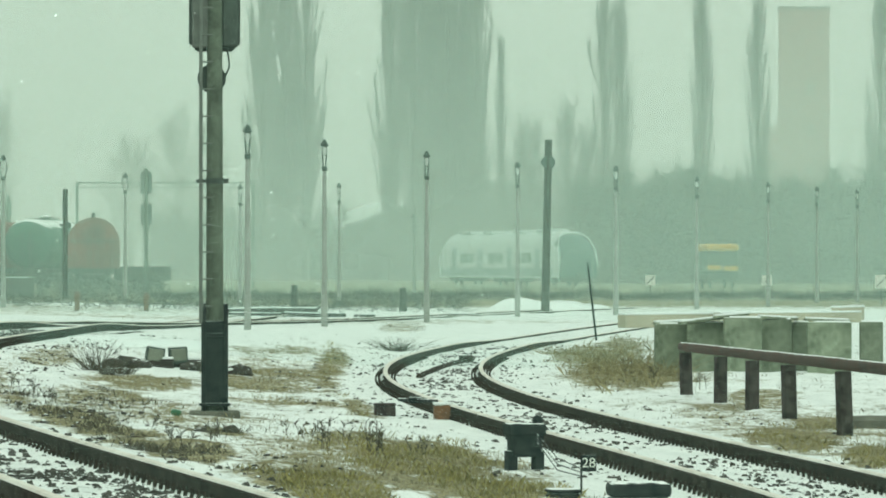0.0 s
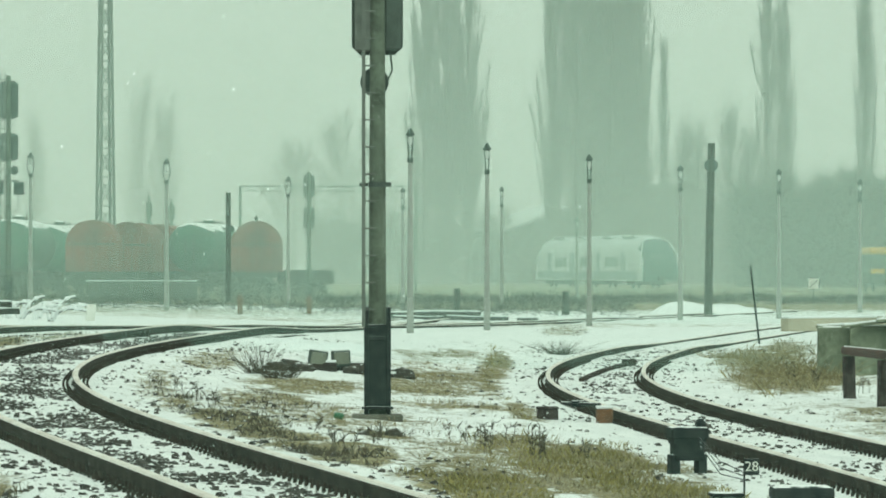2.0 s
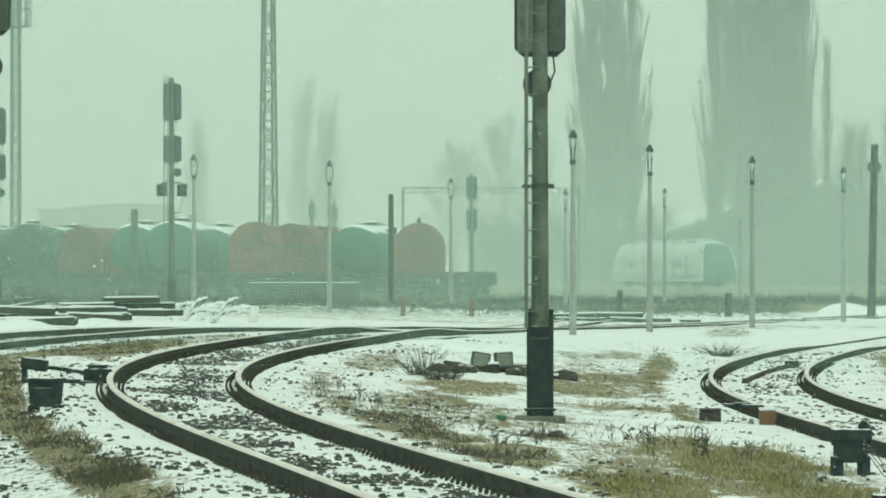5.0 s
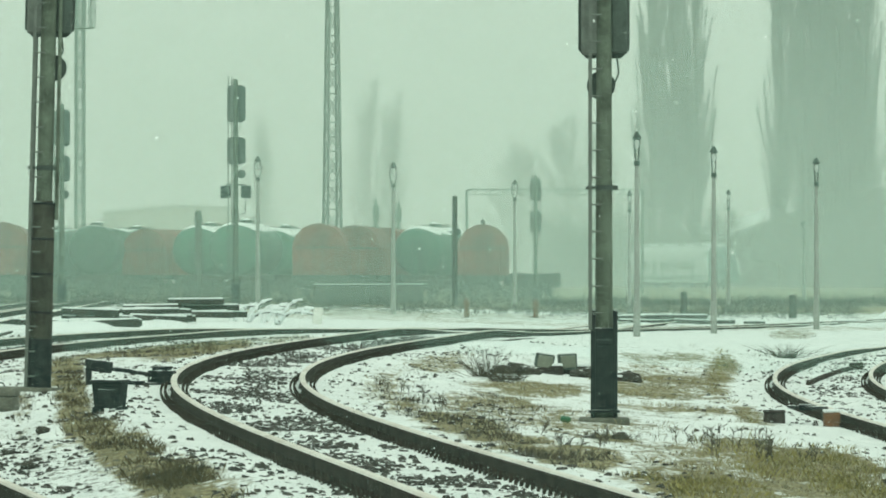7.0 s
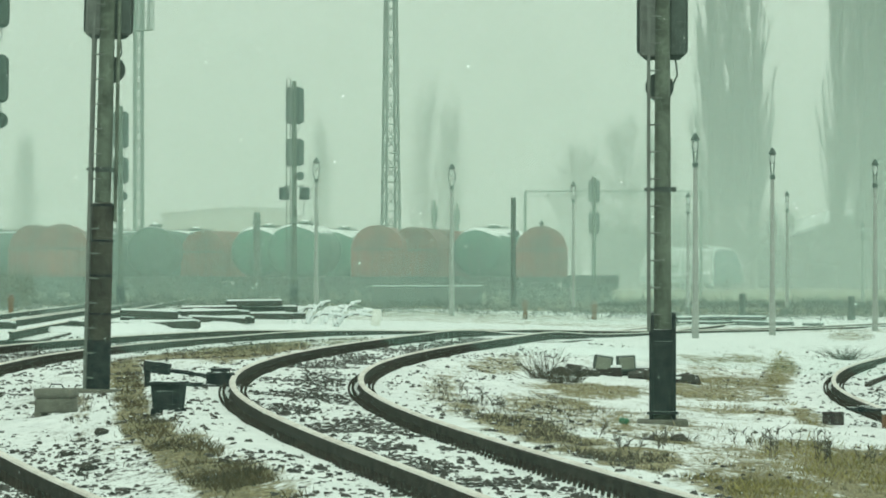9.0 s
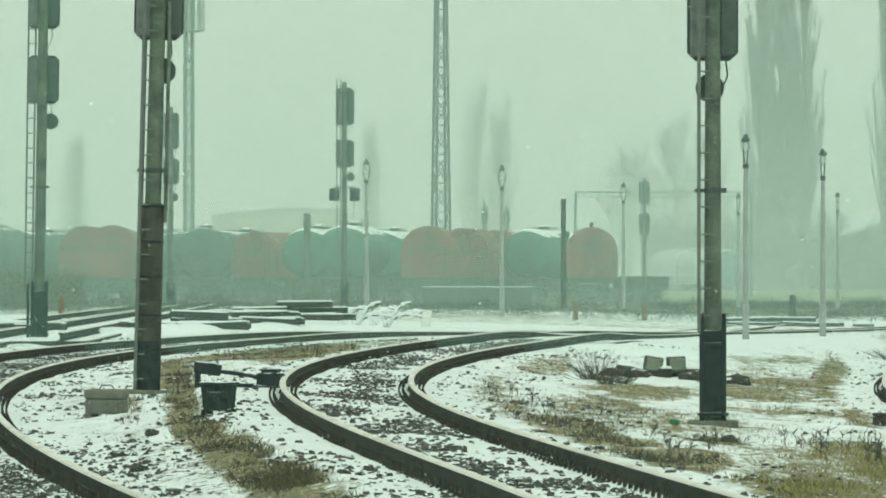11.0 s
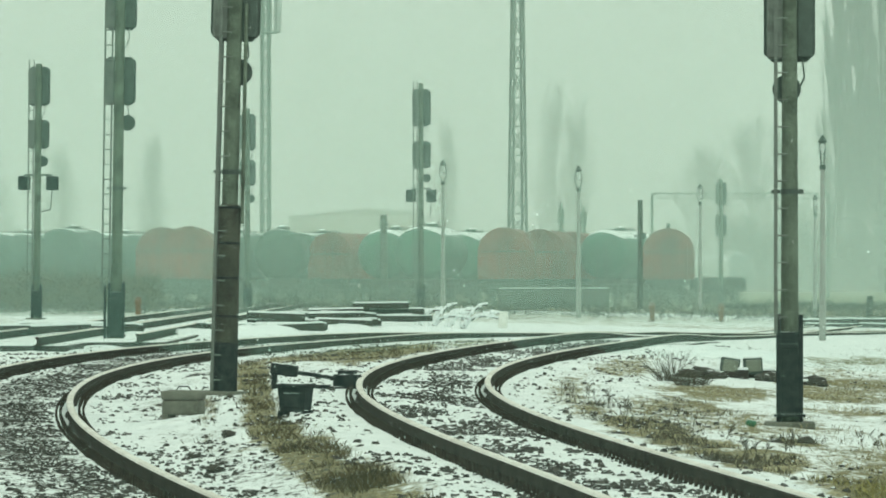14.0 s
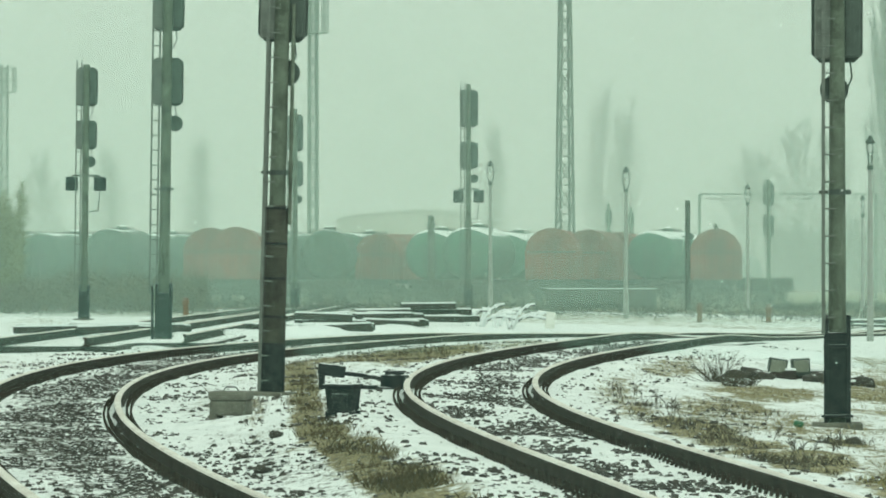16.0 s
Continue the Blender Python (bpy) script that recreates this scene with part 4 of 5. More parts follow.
def square_board(b, d, size):
    x, y = spot(b, d)
    t = thing("marker_board", "small white square marker board with a diagonal bar", "sign", pose(x, y, ground_z(x, y)), "marker boards")
    part("pole", Mesh().tube((0, 0.03, 0), (0, 0.03, 1.0), 0.03, seg=8), GREYSTEEL, t)
    bd = part("board", Mesh().box((0, 0, 0.95), (size, 0.02, size), bevel=0.004), WHITEPAINT, t)
    part("bar", Mesh().box((0, -0.014, 0.95), (size * 1.0, 0.006, 0.04), (0, -45, 0)), DARKGREY, bd)


for b, d, s in ((91.8, 250, 0.45), (112.4, 252, 0.45), (132.6, 235, 0.55)):
    square_board(b, d, s)


# ---- trees ----
def ribbon(mesh, p, q, w0, w1, rnd):
    """A thin three-sided twig from p to q."""
    d = (q - p).normalized()
    a = d.orthogonal().normalized()
    a = Matrix.Rotation(rnd.random() * 6.28, 3, d) @ a
    c = d.cross(a)
    vs = []
    for o, w in ((p, w0), (q, w1)):
        vs += [o + a * w, o + (c * 0.87 - a * 0.5) * w, o + (-c * 0.87 - a * 0.5) * w]
    mesh.add(vs, [(0, 1, 4, 3), (1, 2, 5, 4), (2, 0, 3, 5)])


def spike(mesh, p, q, w, rnd):
    """A twig tapering to a point."""
    d = (q - p).normalized()
    a = Matrix.Rotation(rnd.random() * 6.28, 3, d) @ d.orthogonal().normalized()
    c = d.cross(a)
    mesh.add([p + a * w, p + (c * 0.87 - a * 0.5) * w, p + (-c * 0.87 - a * 0.5) * w, q], [(0, 1, 3), (1, 2, 3), (2, 0, 3)])


def poplar(b, d, height, width, seed, label, twigs=2600, stems=1, name="poplar_tree", spread=0.16, thick=1.0):
    """Upright tree: limbs leave the trunk low and climb steeply."""
    rnd = random.Random(seed)
    x, y = spot(b, d)
    t = thing(name, label, "tree", pose(x, y, 0), "trees behind the yard")
    trunk = Mesh().lathe([(0.45, 0), (0.36, 1.5), (0.28, height * 0.4), (0.12, height * 0.8), (0.03, height)], seg=9)
    part("trunk", trunk, BARK, t, smooth=True)
    limbs, crown = Mesh(), Mesh()
    ends = []
    for i in range(90 * stems):
        z0 = height * (0.02 + 0.78 * rnd.random() ** 1.1)
        a = rnd.random() * math.tau
        ln = height * rnd.uniform(0.18, 0.40) * (1.05 - 0.5 * z0 / height)
        girth = (0.72 + 0.28 * smooth_step(0.0, 0.25, z0 / height)) * (1 - 0.6 * smooth_step(0.5, 1.0, (z0 + ln) / height))
        r = width / 2 * rnd.uniform(0.25, 1.0) ** 0.7 * girth * (1 + 0.22 * noise.noise((math.cos(a) * 2, z0 * 0.22, seed)))
        p = Vector((math.cos(a) * r * 0.1, math.sin(a) * r * 0.1, z0))
        m1 = Vector((math.cos(a) * r * 0.62, math.sin(a) * r * 0.62, z0 + ln * 0.38))
        q = Vector((math.cos(a) * r * 1.02, math.sin(a) * r * 1.02, min(z0 + ln, height)))
        lw = height / 34
        ribbon(limbs, p, m1, 0.06 * lw, 0.04 * lw, rnd)
        ribbon(limbs, m1, q, 0.04 * lw, 0.012 * lw, rnd)
        ends.append((p, m1, q))
    for i in range(twigs):
        p, m1, q = rnd.choice(ends)
        u = rnd.random()
        o = p.lerp(m1, u) if rnd.random() < 0.35 else m1.lerp(q, u)
        ln = rnd.uniform(0.6, 2.2)
        w = Vector((rnd.gauss(0, spread), rnd.gauss(0, spread), 1)) * ln
        spike(crown, o, o + w, 0.034 * thick, rnd)
    part("limbs", limbs, BARK, t)
    tagged(part("crown", crown, TWIG, t, "dense upright bare twigs"), kind="stuff")
    return t


POPLAR = "tall bare poplar fading into falling snow"
for i, (b, d, h, w, n) in enumerate((
    (23.2, 570, 36, 5.0, 5600), (30.8, 575, 38, 5.2, 5600), (27.0, 580, 40, 5.4, 5600),
    (46.0, 565, 37, 5.0, 5600), (50.0, 570, 39, 5.4, 5600), (53.0, 580, 40, 5.4, 5600), (56.0, 575, 40, 5.4, 5600), (61.0, 570, 38, 5.0, 5600), (58.5, 582, 39, 5.0, 5600),
    (65.4, 600, 26.5, 2.2, 900), (83.6, 560, 32, 4.8, 2600), (86.6, 565, 30, 3.6, 1700), (100.8, 590, 34, 3.6, 2400), (110.8, 590, 32, 3.8, 2400),
    (132.5, 560, 32, 4.6, 2400), (137.5, 560, 33, 4.6, 2400),
)):
    poplar(b, d, h, w, 11 + i, POPLAR, int(n * 1.1), thick=0.9 if n > 3000 else 0.75, spread=0.24)
BROAD = "bare broad-crowned tree faint in the snow haze"
for i, (b, d, h, w, n) in enumerate((
    (71.5, 600, 17, 5, 420), (77.0, 590, 19, 6, 420), (80.5, 585, 16, 5, 350), (68.8, 610, 18, 4, 350),
    (-27, 900, 32, 9, 900), (-23, 910, 30, 8, 900), (0, 880, 22, 15, 1100), (8, 880, 26, 14, 1100), (14, 870, 24, 12, 1100), (-46, 950, 28, 6, 500),
    (-98, 900, 24, 8, 700), (-114, 900, 22, 9, 700), (-126, 900, 21, 10, 700), (94.0, 610, 11, 9, 900), (106, 600, 9, 7, 700),
)):
    poplar(b, d, h, w, 60 + i, BROAD, n * 3, name="bare_tree", spread=0.55, thick=1.0)


def thicket(label, b0, b1, d0, d1, h0, h1, count, seed, size=1.0, name="thicket", material=TWIG):
    """A belt of tangled bare shrubs with an uneven top."""
    rnd = random.Random(seed)
    mesh = Mesh()
    for _ in range(count):
        b, d = rnd.uniform(b0, b1), rnd.uniform(d0, d1)
        x, y = spot(b, d)
        top = h0 + (h1 - h0) * (0.5 + 0.5 * noise.noise((b * 0.13, seed, 0.3))) + 0.6 * h0 * noise.noise((b * 0.6, seed, 2))
        z = max(0.0, ground_z(x, y)) + max(0.1, top) * rnd.random() ** 0.8
        ln = rnd.uniform(0.5, 1.6) * size
        v = Vector((rnd.gauss(0, 0.6), rnd.gauss(0, 0.6), rnd.gauss(0.25, 0.5))) * ln
        p = Vector((x, y, z))
        spike(mesh, p, p + v, 0.03 * size, rnd)
    alone(name, mesh, material, label, "shrubs", kind="stuff")


thicket("murky brown shrubs along the outer sidings", -152, -97, 180, 205, 0.5, 1.7, 8000, 12, 0.5, material=BROWNGRASS)
thicket("dense belt of bare shrubs and trees behind the yard", 78, 145, 468, 505, 7.2, 9.2, 42000, 3, 1.5)
thicket("low bare shrubs along the wagon sidings", -150, 6, 268, 290, 0.3, 1.5, 8000, 4, 0.6)
thicket("low dry scrub along the far edge of the yard", 2, 148, 246, 275, 0.1, 0.45, 12000, 9, 0.35)
thicket("low bare shrubs beneath the poplars", 3, 80, 600, 625, 5.0, 8.0, 22000, 5, 1.4)
thicket("brown weeds along the sidings", -145, 60, 185, 215, 0.15, 0.5, 9000, 6, 0.35)
thicket("bare yellowish willow shrubs at the edge of the yard", -152, -129.0, 215, 235, 3.0, 5.4, 15000, 8, 0.45, material=WILLOW)


# ---- far buildings ----
def tower_block(b, d):
    x, y = spot(b, d)
    t = thing("tower_building", "tall narrow red-brown tower building fading in snow", "building", pose(x, y, 0, 0, 0, -6))
    w = part("wall", Mesh().box((0, 0, 16.3), (6.1, 7, 32.6), bevel=0.05), BRICK, t)
    part("roof", Mesh().box((0, 0, 32.8), (6.4, 7.3, 0.35)), SHEDWALL, t)
    part("annex", Mesh().box((-4.3, -1, 16.3), (2.5, 5, 4.4)).box((-4.3, -1, 7), (2.1, 4.0, 14.2)), BRICK, t, "projecting red-brown annex")
    for i in range(4):
        part("window", Mesh().box((0.8, -3.52, 8 + 5 * i), (0.9, 0.06, 1.3)), SHEDWALL, w)


tower_block(118.9, 690)


def shed(b, d, width, depth, eave, ridge, label, peak=0.2, cover=SNOW, walling=SHEDWALL):
    x, y = spot(b, d)
    t = thing("shed", label, "shed", pose(x, y, 0, 0, 0, 14))
    a = width / 2 + 0.5
    k = width / 2
    part("wall", Mesh().slab([(-k, 0), (-k, eave - 0.2), (a * peak, ridge - 0.15), (k, eave), (k, 0)], -depth / 2, depth / 2), walling, t)
    part("roof", Mesh().slab([(-a, eave - 0.1), (a * peak, ridge), (a, eave + 0.3), (a, eave + 0.1), (a * peak, ridge - 0.25), (-a, eave - 0.35)], -depth / 2 - 0.4, depth / 2 + 0.4), cover, t, "low pitched roof")
    for i in range(3):
        part("door", Mesh().box((-width / 3 + i * width / 3, -depth / 2 - 0.02, 1.6), (width / 5, 0.06, 3.0)), UNDER, t)


shed(40.2, 612, 7.4, 14, 5.8, 8.4, "low grey shed with a snow-covered roof", 0.9)
shed(66.0, 620, 10.5, 14, 7.0, 10.8, "grey shed roof behind the departing railcar", -0.2, SHEDWALL)
shed(-62.0, 760, 16, 14, 10.0, 10.7, "long pale depot building lost in snowfall", 0.0, SNOW, PALEWALL)
shed(-95.0, 800, 30, 14, 6.8, 7.5, "long pale depot building lost in snowfall", 0.0, SNOW, PALEWALL)


# ---- curved translucent sheets standing in for snow haze ----
def haze_sheet(d, cover, tint=(0.85, 0.97, 0.945)):
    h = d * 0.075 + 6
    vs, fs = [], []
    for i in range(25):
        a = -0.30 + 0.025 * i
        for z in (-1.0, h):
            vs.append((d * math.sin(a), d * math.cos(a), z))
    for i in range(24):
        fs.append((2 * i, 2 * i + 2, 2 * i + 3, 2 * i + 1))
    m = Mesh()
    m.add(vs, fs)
    ob = alone("snow_haze", m, haze_material("snow_haze", cover, h, tint), "translucent sheet standing in for snow haze over the yard", "haze", kind="stuff")
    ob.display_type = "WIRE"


# Added sheets pale distance by colour; nearest ones lift and green the dark tones.
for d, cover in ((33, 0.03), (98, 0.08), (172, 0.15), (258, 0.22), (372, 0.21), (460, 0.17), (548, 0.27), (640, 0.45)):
    haze_sheet(d, cover, (0.58, 0.97, 0.83) if d < 100 else (0.77, 0.97, 0.89) if d < 400 else (0.94, 0.91, 0.93))

# ---- grass, weeds and shrubs on the ground ----
def blade(mesh, rnd, x, y, h, w):
    """One bent grass blade rooted in the ground."""
    z = ground_z(x, y) - 0.015
    a = rnd.random() * 6.28
    tx, ty = rnd.gauss(0, 0.32) * h, rnd.gauss(0, 0.32) * h
    ca, sa = math.cos(a) * w, math.sin(a) * w
    mesh.add([(x - ca, y - sa, z), (x + ca, y + sa, z), (x + tx * 0.4 + ca * 0.7, y + ty * 0.4 + sa * 0.7, z + h * 0.6), (x + tx, y + ty, z + h * 0.95)], [(0, 1, 2), (0, 2, 3)])


def grass(name, label, material, growth, h0, h1, density, seed):
    """Blades in tufts over every patch of one growth."""
    rnd = random.Random(seed)
    mesh = Mesh()
    for pb, pd, hb, hd, k, kind in PATCHES:
        if kind != growth:
            continue
        for _ in range(int(density * k * hb * hd / pd ** 2 / 4)):
            r, a = rnd.random() ** 0.5 * 1.2, rnd.random() * math.tau
            b, d = pb + hb * r * math.cos(a), pd + hd * r * math.sin(a)
            x, y = spot(b, d)
            if d < 34 or track_near(x, y) > 0.35 or noise.noise((x * 1.7, y * 0.5, seed)) < -0.25 + 0.6 * max(0.0, r - 0.45):
                continue
            f = rnd.uniform(0.55, 1.0)
            for _ in range(4):
                blade(mesh, rnd, x + rnd.gauss(0, 0.045), y + rnd.gauss(0, 0.08), rnd.uniform(h0, h1) * f, rnd.uniform(0.0014, 0.0032) * max(1.0, d / 62))
    alone(name, mesh, material, label, "grass", kind="stuff")


grass("dead_grass", "short straw-coloured dead grass showing through thin snow", STRAW, "s", 0.025, 0.085, 420000, 31)
grass("yellowing_grass", "low yellowish-olive grass between patches of snow", OLIVE, "o", 0.025, 0.11, 430000, 32)
grass("tall_dead_grass", "tall pale brown dead grass in patches", STRAW, "t", 0.06, 0.24, 330000, 33)
grass("brown_grass", "matted brown dead grass between the tracks", BROWNGRASS, "b", 0.03, 0.11, 400000, 34)
grass("dry_weeds", "dark brown dry weeds in low clumps", WEED, "w", 0.03, 0.12, 300000, 35)


def stray_grass(seed, count):
    """Single small tufts pricking through the open snow."""
    rnd = random.Random(seed)
    mesh = Mesh()
    for _ in range(count):
        b, d = rnd.uniform(-150, 150), 36 + 84 * rnd.random() ** 1.5
        x, y = spot(b, d)
        if track_near(x, y) > 0.2 or noise.noise((x * 0.7, y * 0.2, 8)) < -0.05:
            continue
        for _ in range(3):
            blade(mesh, rnd, x + rnd.gauss(0, 0.04), y + rnd.gauss(0, 0.05), rnd.uniform(0.02, 0.075), 0.0028)
    alone("stray_grass", mesh, BROWNGRASS, "scattered brown grass tips pricking through snow", "grass", kind="stuff")


stray_grass(36, 8500)


def weed_stalk(b, d, height, seed):
    rnd = random.Random(seed)
    x, y = spot(b, d)
    mesh = Mesh()
    for _ in range(rnd.randint(2, 5)):
        o = Vector((rnd.gauss(0, 0.04), rnd.gauss(0, 0.04), 0))
        top = o + Vector((rnd.gauss(0, 0.05), rnd.gauss(0, 0.05), height * rnd.uniform(0.7, 1)))
        ribbon(mesh, o, top, 0.0038, 0.002, rnd)
        for k in range(9):
            p = o.lerp(top, rnd.uniform(0.3, 1.0))
            ribbon(mesh, p, p + Vector((rnd.gauss(0, 0.03), rnd.gauss(0, 0.03), rnd.uniform(0.02, 0.06))), 0.0042, 0.002, rnd)
    alone("weed_stalk", mesh, WEED, "dry brown seeded weed stalk standing in snow", "weed", "dry weed stalks", m=pose(x, y, ground_z(x, y) - 0.02))


for i, (b, d, h) in enumerate(((30.5, 52, 0.20), (33.0, 51, 0.26), (35.0, 50.5, 0.30), (36.5, 51.5, 0.22), (42.0, 50, 0.32), (43.5, 49, 0.24), (28.5, 53, 0.2),
                               (14.5, 50, 0.2), (16.5, 50.5, 0.24), (3, 54, 0.2), (8, 48, 0.22), (50, 50, 0.18), (-14, 62, 0.2), (-21, 66, 0.22), (-25, 68, 0.25), (-17, 64, 0.22), (88, 88, 0.4), (92, 86, 0.35), (97, 84, 0.4), (101, 82, 0.3))):
    weed_stalk(b, d, h, 200 + i)


def shrub(b, d, height, width, count, seed, label, material=WEED):
    rnd = random.Random(seed)
    x, y = spot(b, d)
    mesh = Mesh()
    for _ in range(count):
        o = Vector((rnd.gauss(0, width * 0.12), rnd.gauss(0, width * 0.12), 0))
        v = Vector((rnd.gauss(0, width * 0.4), rnd.gauss(0, width * 0.4), height * rnd.uniform(0.25, 1.0)))
        ribbon(mesh, o, o + v * 0.6, 0.005, 0.0035, rnd)
        ribbon(mesh, o + v * 0.6, o + v + Vector((rnd.gauss(0, 0.04), 0, 0.03)), 0.0035, 0.0015, rnd)
    alone("shrub", mesh, material, label, "shrub", m=pose(x, y, ground_z(x, y) - 0.03))


shrub(-6.5, 80, 0.48, 0.55, 110, 301, "bare dark shrub with splayed twigs beside scrap boxes")
shrub(-3.8, 79, 0.25, 0.35, 70, 302, "bare dark shrub with splayed twigs beside scrap boxes")
shrub(-1.5, 80, 0.22, 0.4, 70, 303, "low tangle of dry twigs in the snow")
shrub(47, 112, 0.3, 0.9, 120, 304, "low tangle of dry twigs in the snow")
for i, (b, d, h, w) in enumerate(((75, 110, 0.22, 0.8), (78, 108, 0.26, 0.9), (81, 104, 0.30, 0.9), (84, 101, 0.36, 0.9), (88, 98, 0.40, 1.0), (91.5, 97, 0.42, 1.0), (85, 93, 0.28, 0.9), (90, 90, 0.24, 0.9), (95, 92, 0.34, 0.9), (98, 87, 0.22, 0.9), (82, 96, 0.24, 0.9))):
    shrub(b, d, h, w, 70, 305 + i, "pale brown thicket of dry stems", STRAW)


# ---- barrier and slabs beside the near siding ----
def barrier():
    t = thing("barrier", "rust-red pipe barrier on dark square posts", "barrier", pose(0, 0, 0))
    rows = [(98.1, 78.8), (104.2, 74.3), (109.8, 71.0), (116.3, 65.8), (126.0, 60.6), (138.5, 55.0)]
    tops = []
    for i, (b, d) in enumerate(rows):
        x, y = spot(b, d)
        z = ground_z(x, y) - 0.1
        top = level(d, -15.4 + (b - 98) * -0.118)
        tops.append(Vector((x, y, top + 0.075)))
        part("post", Mesh().box((x, y, (z + top) / 2), (0.145, 0.13, top - z), (0, (-1.5, 0.5, 0.0, -1.5, -2.0, 1)[i], 20), bevel=0.012), POSTWOOD, t, "dark tarred square post")
    m = Mesh()
    a = tops[0] + (tops[0] - tops[1]) * 0.12
    pts = [a] + tops[1:]
    for p, q in zip(pts, pts[1:]):
        m.tube(p, q, 0.066, 0.068, 14)
    part("pipe", m, RUSTPIPE, t, "rusty pipe with a line of snow", True)


barrier()


def concrete_slab(b0, b1, d, top, lean=0.0, turn=0.0):
    b = (b0 + b1) / 2
    x, y = spot(b, d)
    w = (b1 - b0) / 1000 * d
    z = ground_z(x, y) - 0.15
    zt = level(d, top)
    h = zt - z
    alone("concrete_slab", Mesh().box((0, 0, h / 2), (w - 0.01, 0.13, h), bevel=0.012).box((w * 0.06, 0, h + 0.008), (w * 0.8, 0.11, 0.03), bevel=0.012, slot=1), [SLAB, SNOW], "mossy grey concrete slab standing on edge in snow", "concrete slab", "concrete slabs", m=pose(x, y, z, lean, 0, turn))


for a in ((92.4, 98.2, 95.5, -10.3, 3, 4), (98.2, 105.0, 95.1, -10.1, -3, -3), (104.6, 111.4, 94.6, -9.2, 4, 2), (111.2, 116.8, 94.9, -9.5, -2, -4), (116.6, 119.8, 95.3, -10.0, 2, 3), (119.4, 127.3, 94.4, -10.0, 3, -2), (128.7, 132.9, 94.2, -10.0, -2, 0)):
    concrete_slab(*a)


def slab_piece(b, d, z_mrad, w, tilt, turn):
    x, y = spot(b, d)
    alone("concrete_slab", Mesh().box((0, 0, 0), (w, 0.3, 0.04), bevel=0.008).box((0, 0, 0.03), (w * 0.92, 0.27, 0.03), bevel=0.01, slot=1), [SLAB, SNOW], "thin broken concrete slab lying on the stack", "concrete slab", "concrete slabs", m=pose(x, y, level(d, z_mrad), 0, tilt, turn))


for a in ((99.5, 95.2, -9.9, 0.5, -6, 5), (102.8, 95.0, -9.5, 0.55, -6, -5), (106.0, 94.9, -8.9, 0.6, -5, 4), (113.8, 95.0, -9.3, 0.6, 3, 6), (115.8, 95.1, -9.5, 0.4, -2, -8), (123.0, 94.5, -9.7, 0.75, 2, 3), (95.5, 95.6, -10.1, 0.6, -3, 2)):
    slab_piece(*a)


def low_wall(b0, b1, d, top, h, material=PALEWALL, label="low pale rendered wall with snow along its top"):
    (xa, ya), (xb, yb) = spot(b0, d), spot(b1, d + 3)
    ln, ang = math.hypot(xb - xa, yb - ya), math.degrees(math.atan2(yb - ya, xb - xa))
    t = thing("low_wall", label, "wall", pose((xa + xb) / 2, (ya + yb) / 2, level(d, top) - h, 0, 0, ang))
    part("wall", Mesh().box((0, 0, h / 2), (ln, 0.2, h), bevel=0.01), material, t)
    part("snow_cap", Mesh().box((0, 0, h + 0.02), (ln, 0.22, 0.04), bevel=0.015), SNOW, t)


low_wall(-36.6, -17.4, 262, -2.2, 0.9, UNDER, "low dark loading platform edged with snow")
low_wall(86.7, 103.5, 119, -8.8, 0.27)
low_wall(124.5, 128.8, 128, -7.5, 0.3)
low_wall(103.5, 128.5, 121, -8.5, 0.22)


def round_cover(b, d):
    x, y = spot(b, d)
    alone("manhole_cover", Mesh().lathe([(0.42, 0), (0.42, 0.10), (0.36, 0.14)], seg=28), CONCRETE, "round grey concrete cover bare of snow", "manhole cover", m=pose(x, y, ground_z(x, y) - 0.02), smooth=True)


round_cover(131.5, 63.5)


# ---- point gear ----
def point_stand(b, d, w, h, label):
    x, y = spot(b, d)
    t = thing("point_stand", label, "point lever stand", pose(x, y, ground_z(x, y) - 0.03, 0, 0, 8))
    part("top", Mesh().box((0, 0, h - 0.05), (w, 0.3, 0.10), bevel=0.015).box((0, 0, h - 0.11), (w * 0.86, 0.26, 0.06)), BLACKSTEEL, t)
    part("body", Mesh().box((0, 0, h * 0.6), (w * 0.8, 0.24, h * 0.55), bevel=0.02), BLACKSTEEL, t)
    for sx in (-1, 1):
        part("leg", Mesh().box((sx * w * 0.36, 0, h * 0.22), (w * 0.24, 0.2, h * 0.46), bevel=0.01), BLACKSTEEL, t)
    part("cap", Mesh().lathe([(0.04, h), (0.05, h + 0.03), (0.02, h + 0.07)], (w * 0.36, 0, 0), seg=10), BLACKSTEEL, t)
    return t


STAND = point_stand(69.5, 47.8, 0.32, 0.42, "black steel point lever stand beside the rail")
(SX, SY) = spot(71.5, 47.6)
for i in range(3):
    (ex, ey) = spot(79.5, 44.5)
    alone("stay_wire", Mesh().tube((SX, SY, 0.14 - 0.03 * i), (SX + (ex - SX) * 0.5, SY + (ey - SY) * 0.5, -0.02 - 0.05 * i), 0.005, seg=5).tube((SX + (ex - SX) * 0.5, SY + (ey - SY) * 0.5, -0.02 - 0.05 * i), (ex, ey, -0.05 - 0.03 * i), 0.005, seg=5), BLACKSTEEL, "thin slack wire from the lever stand", "wire", "stay wires")


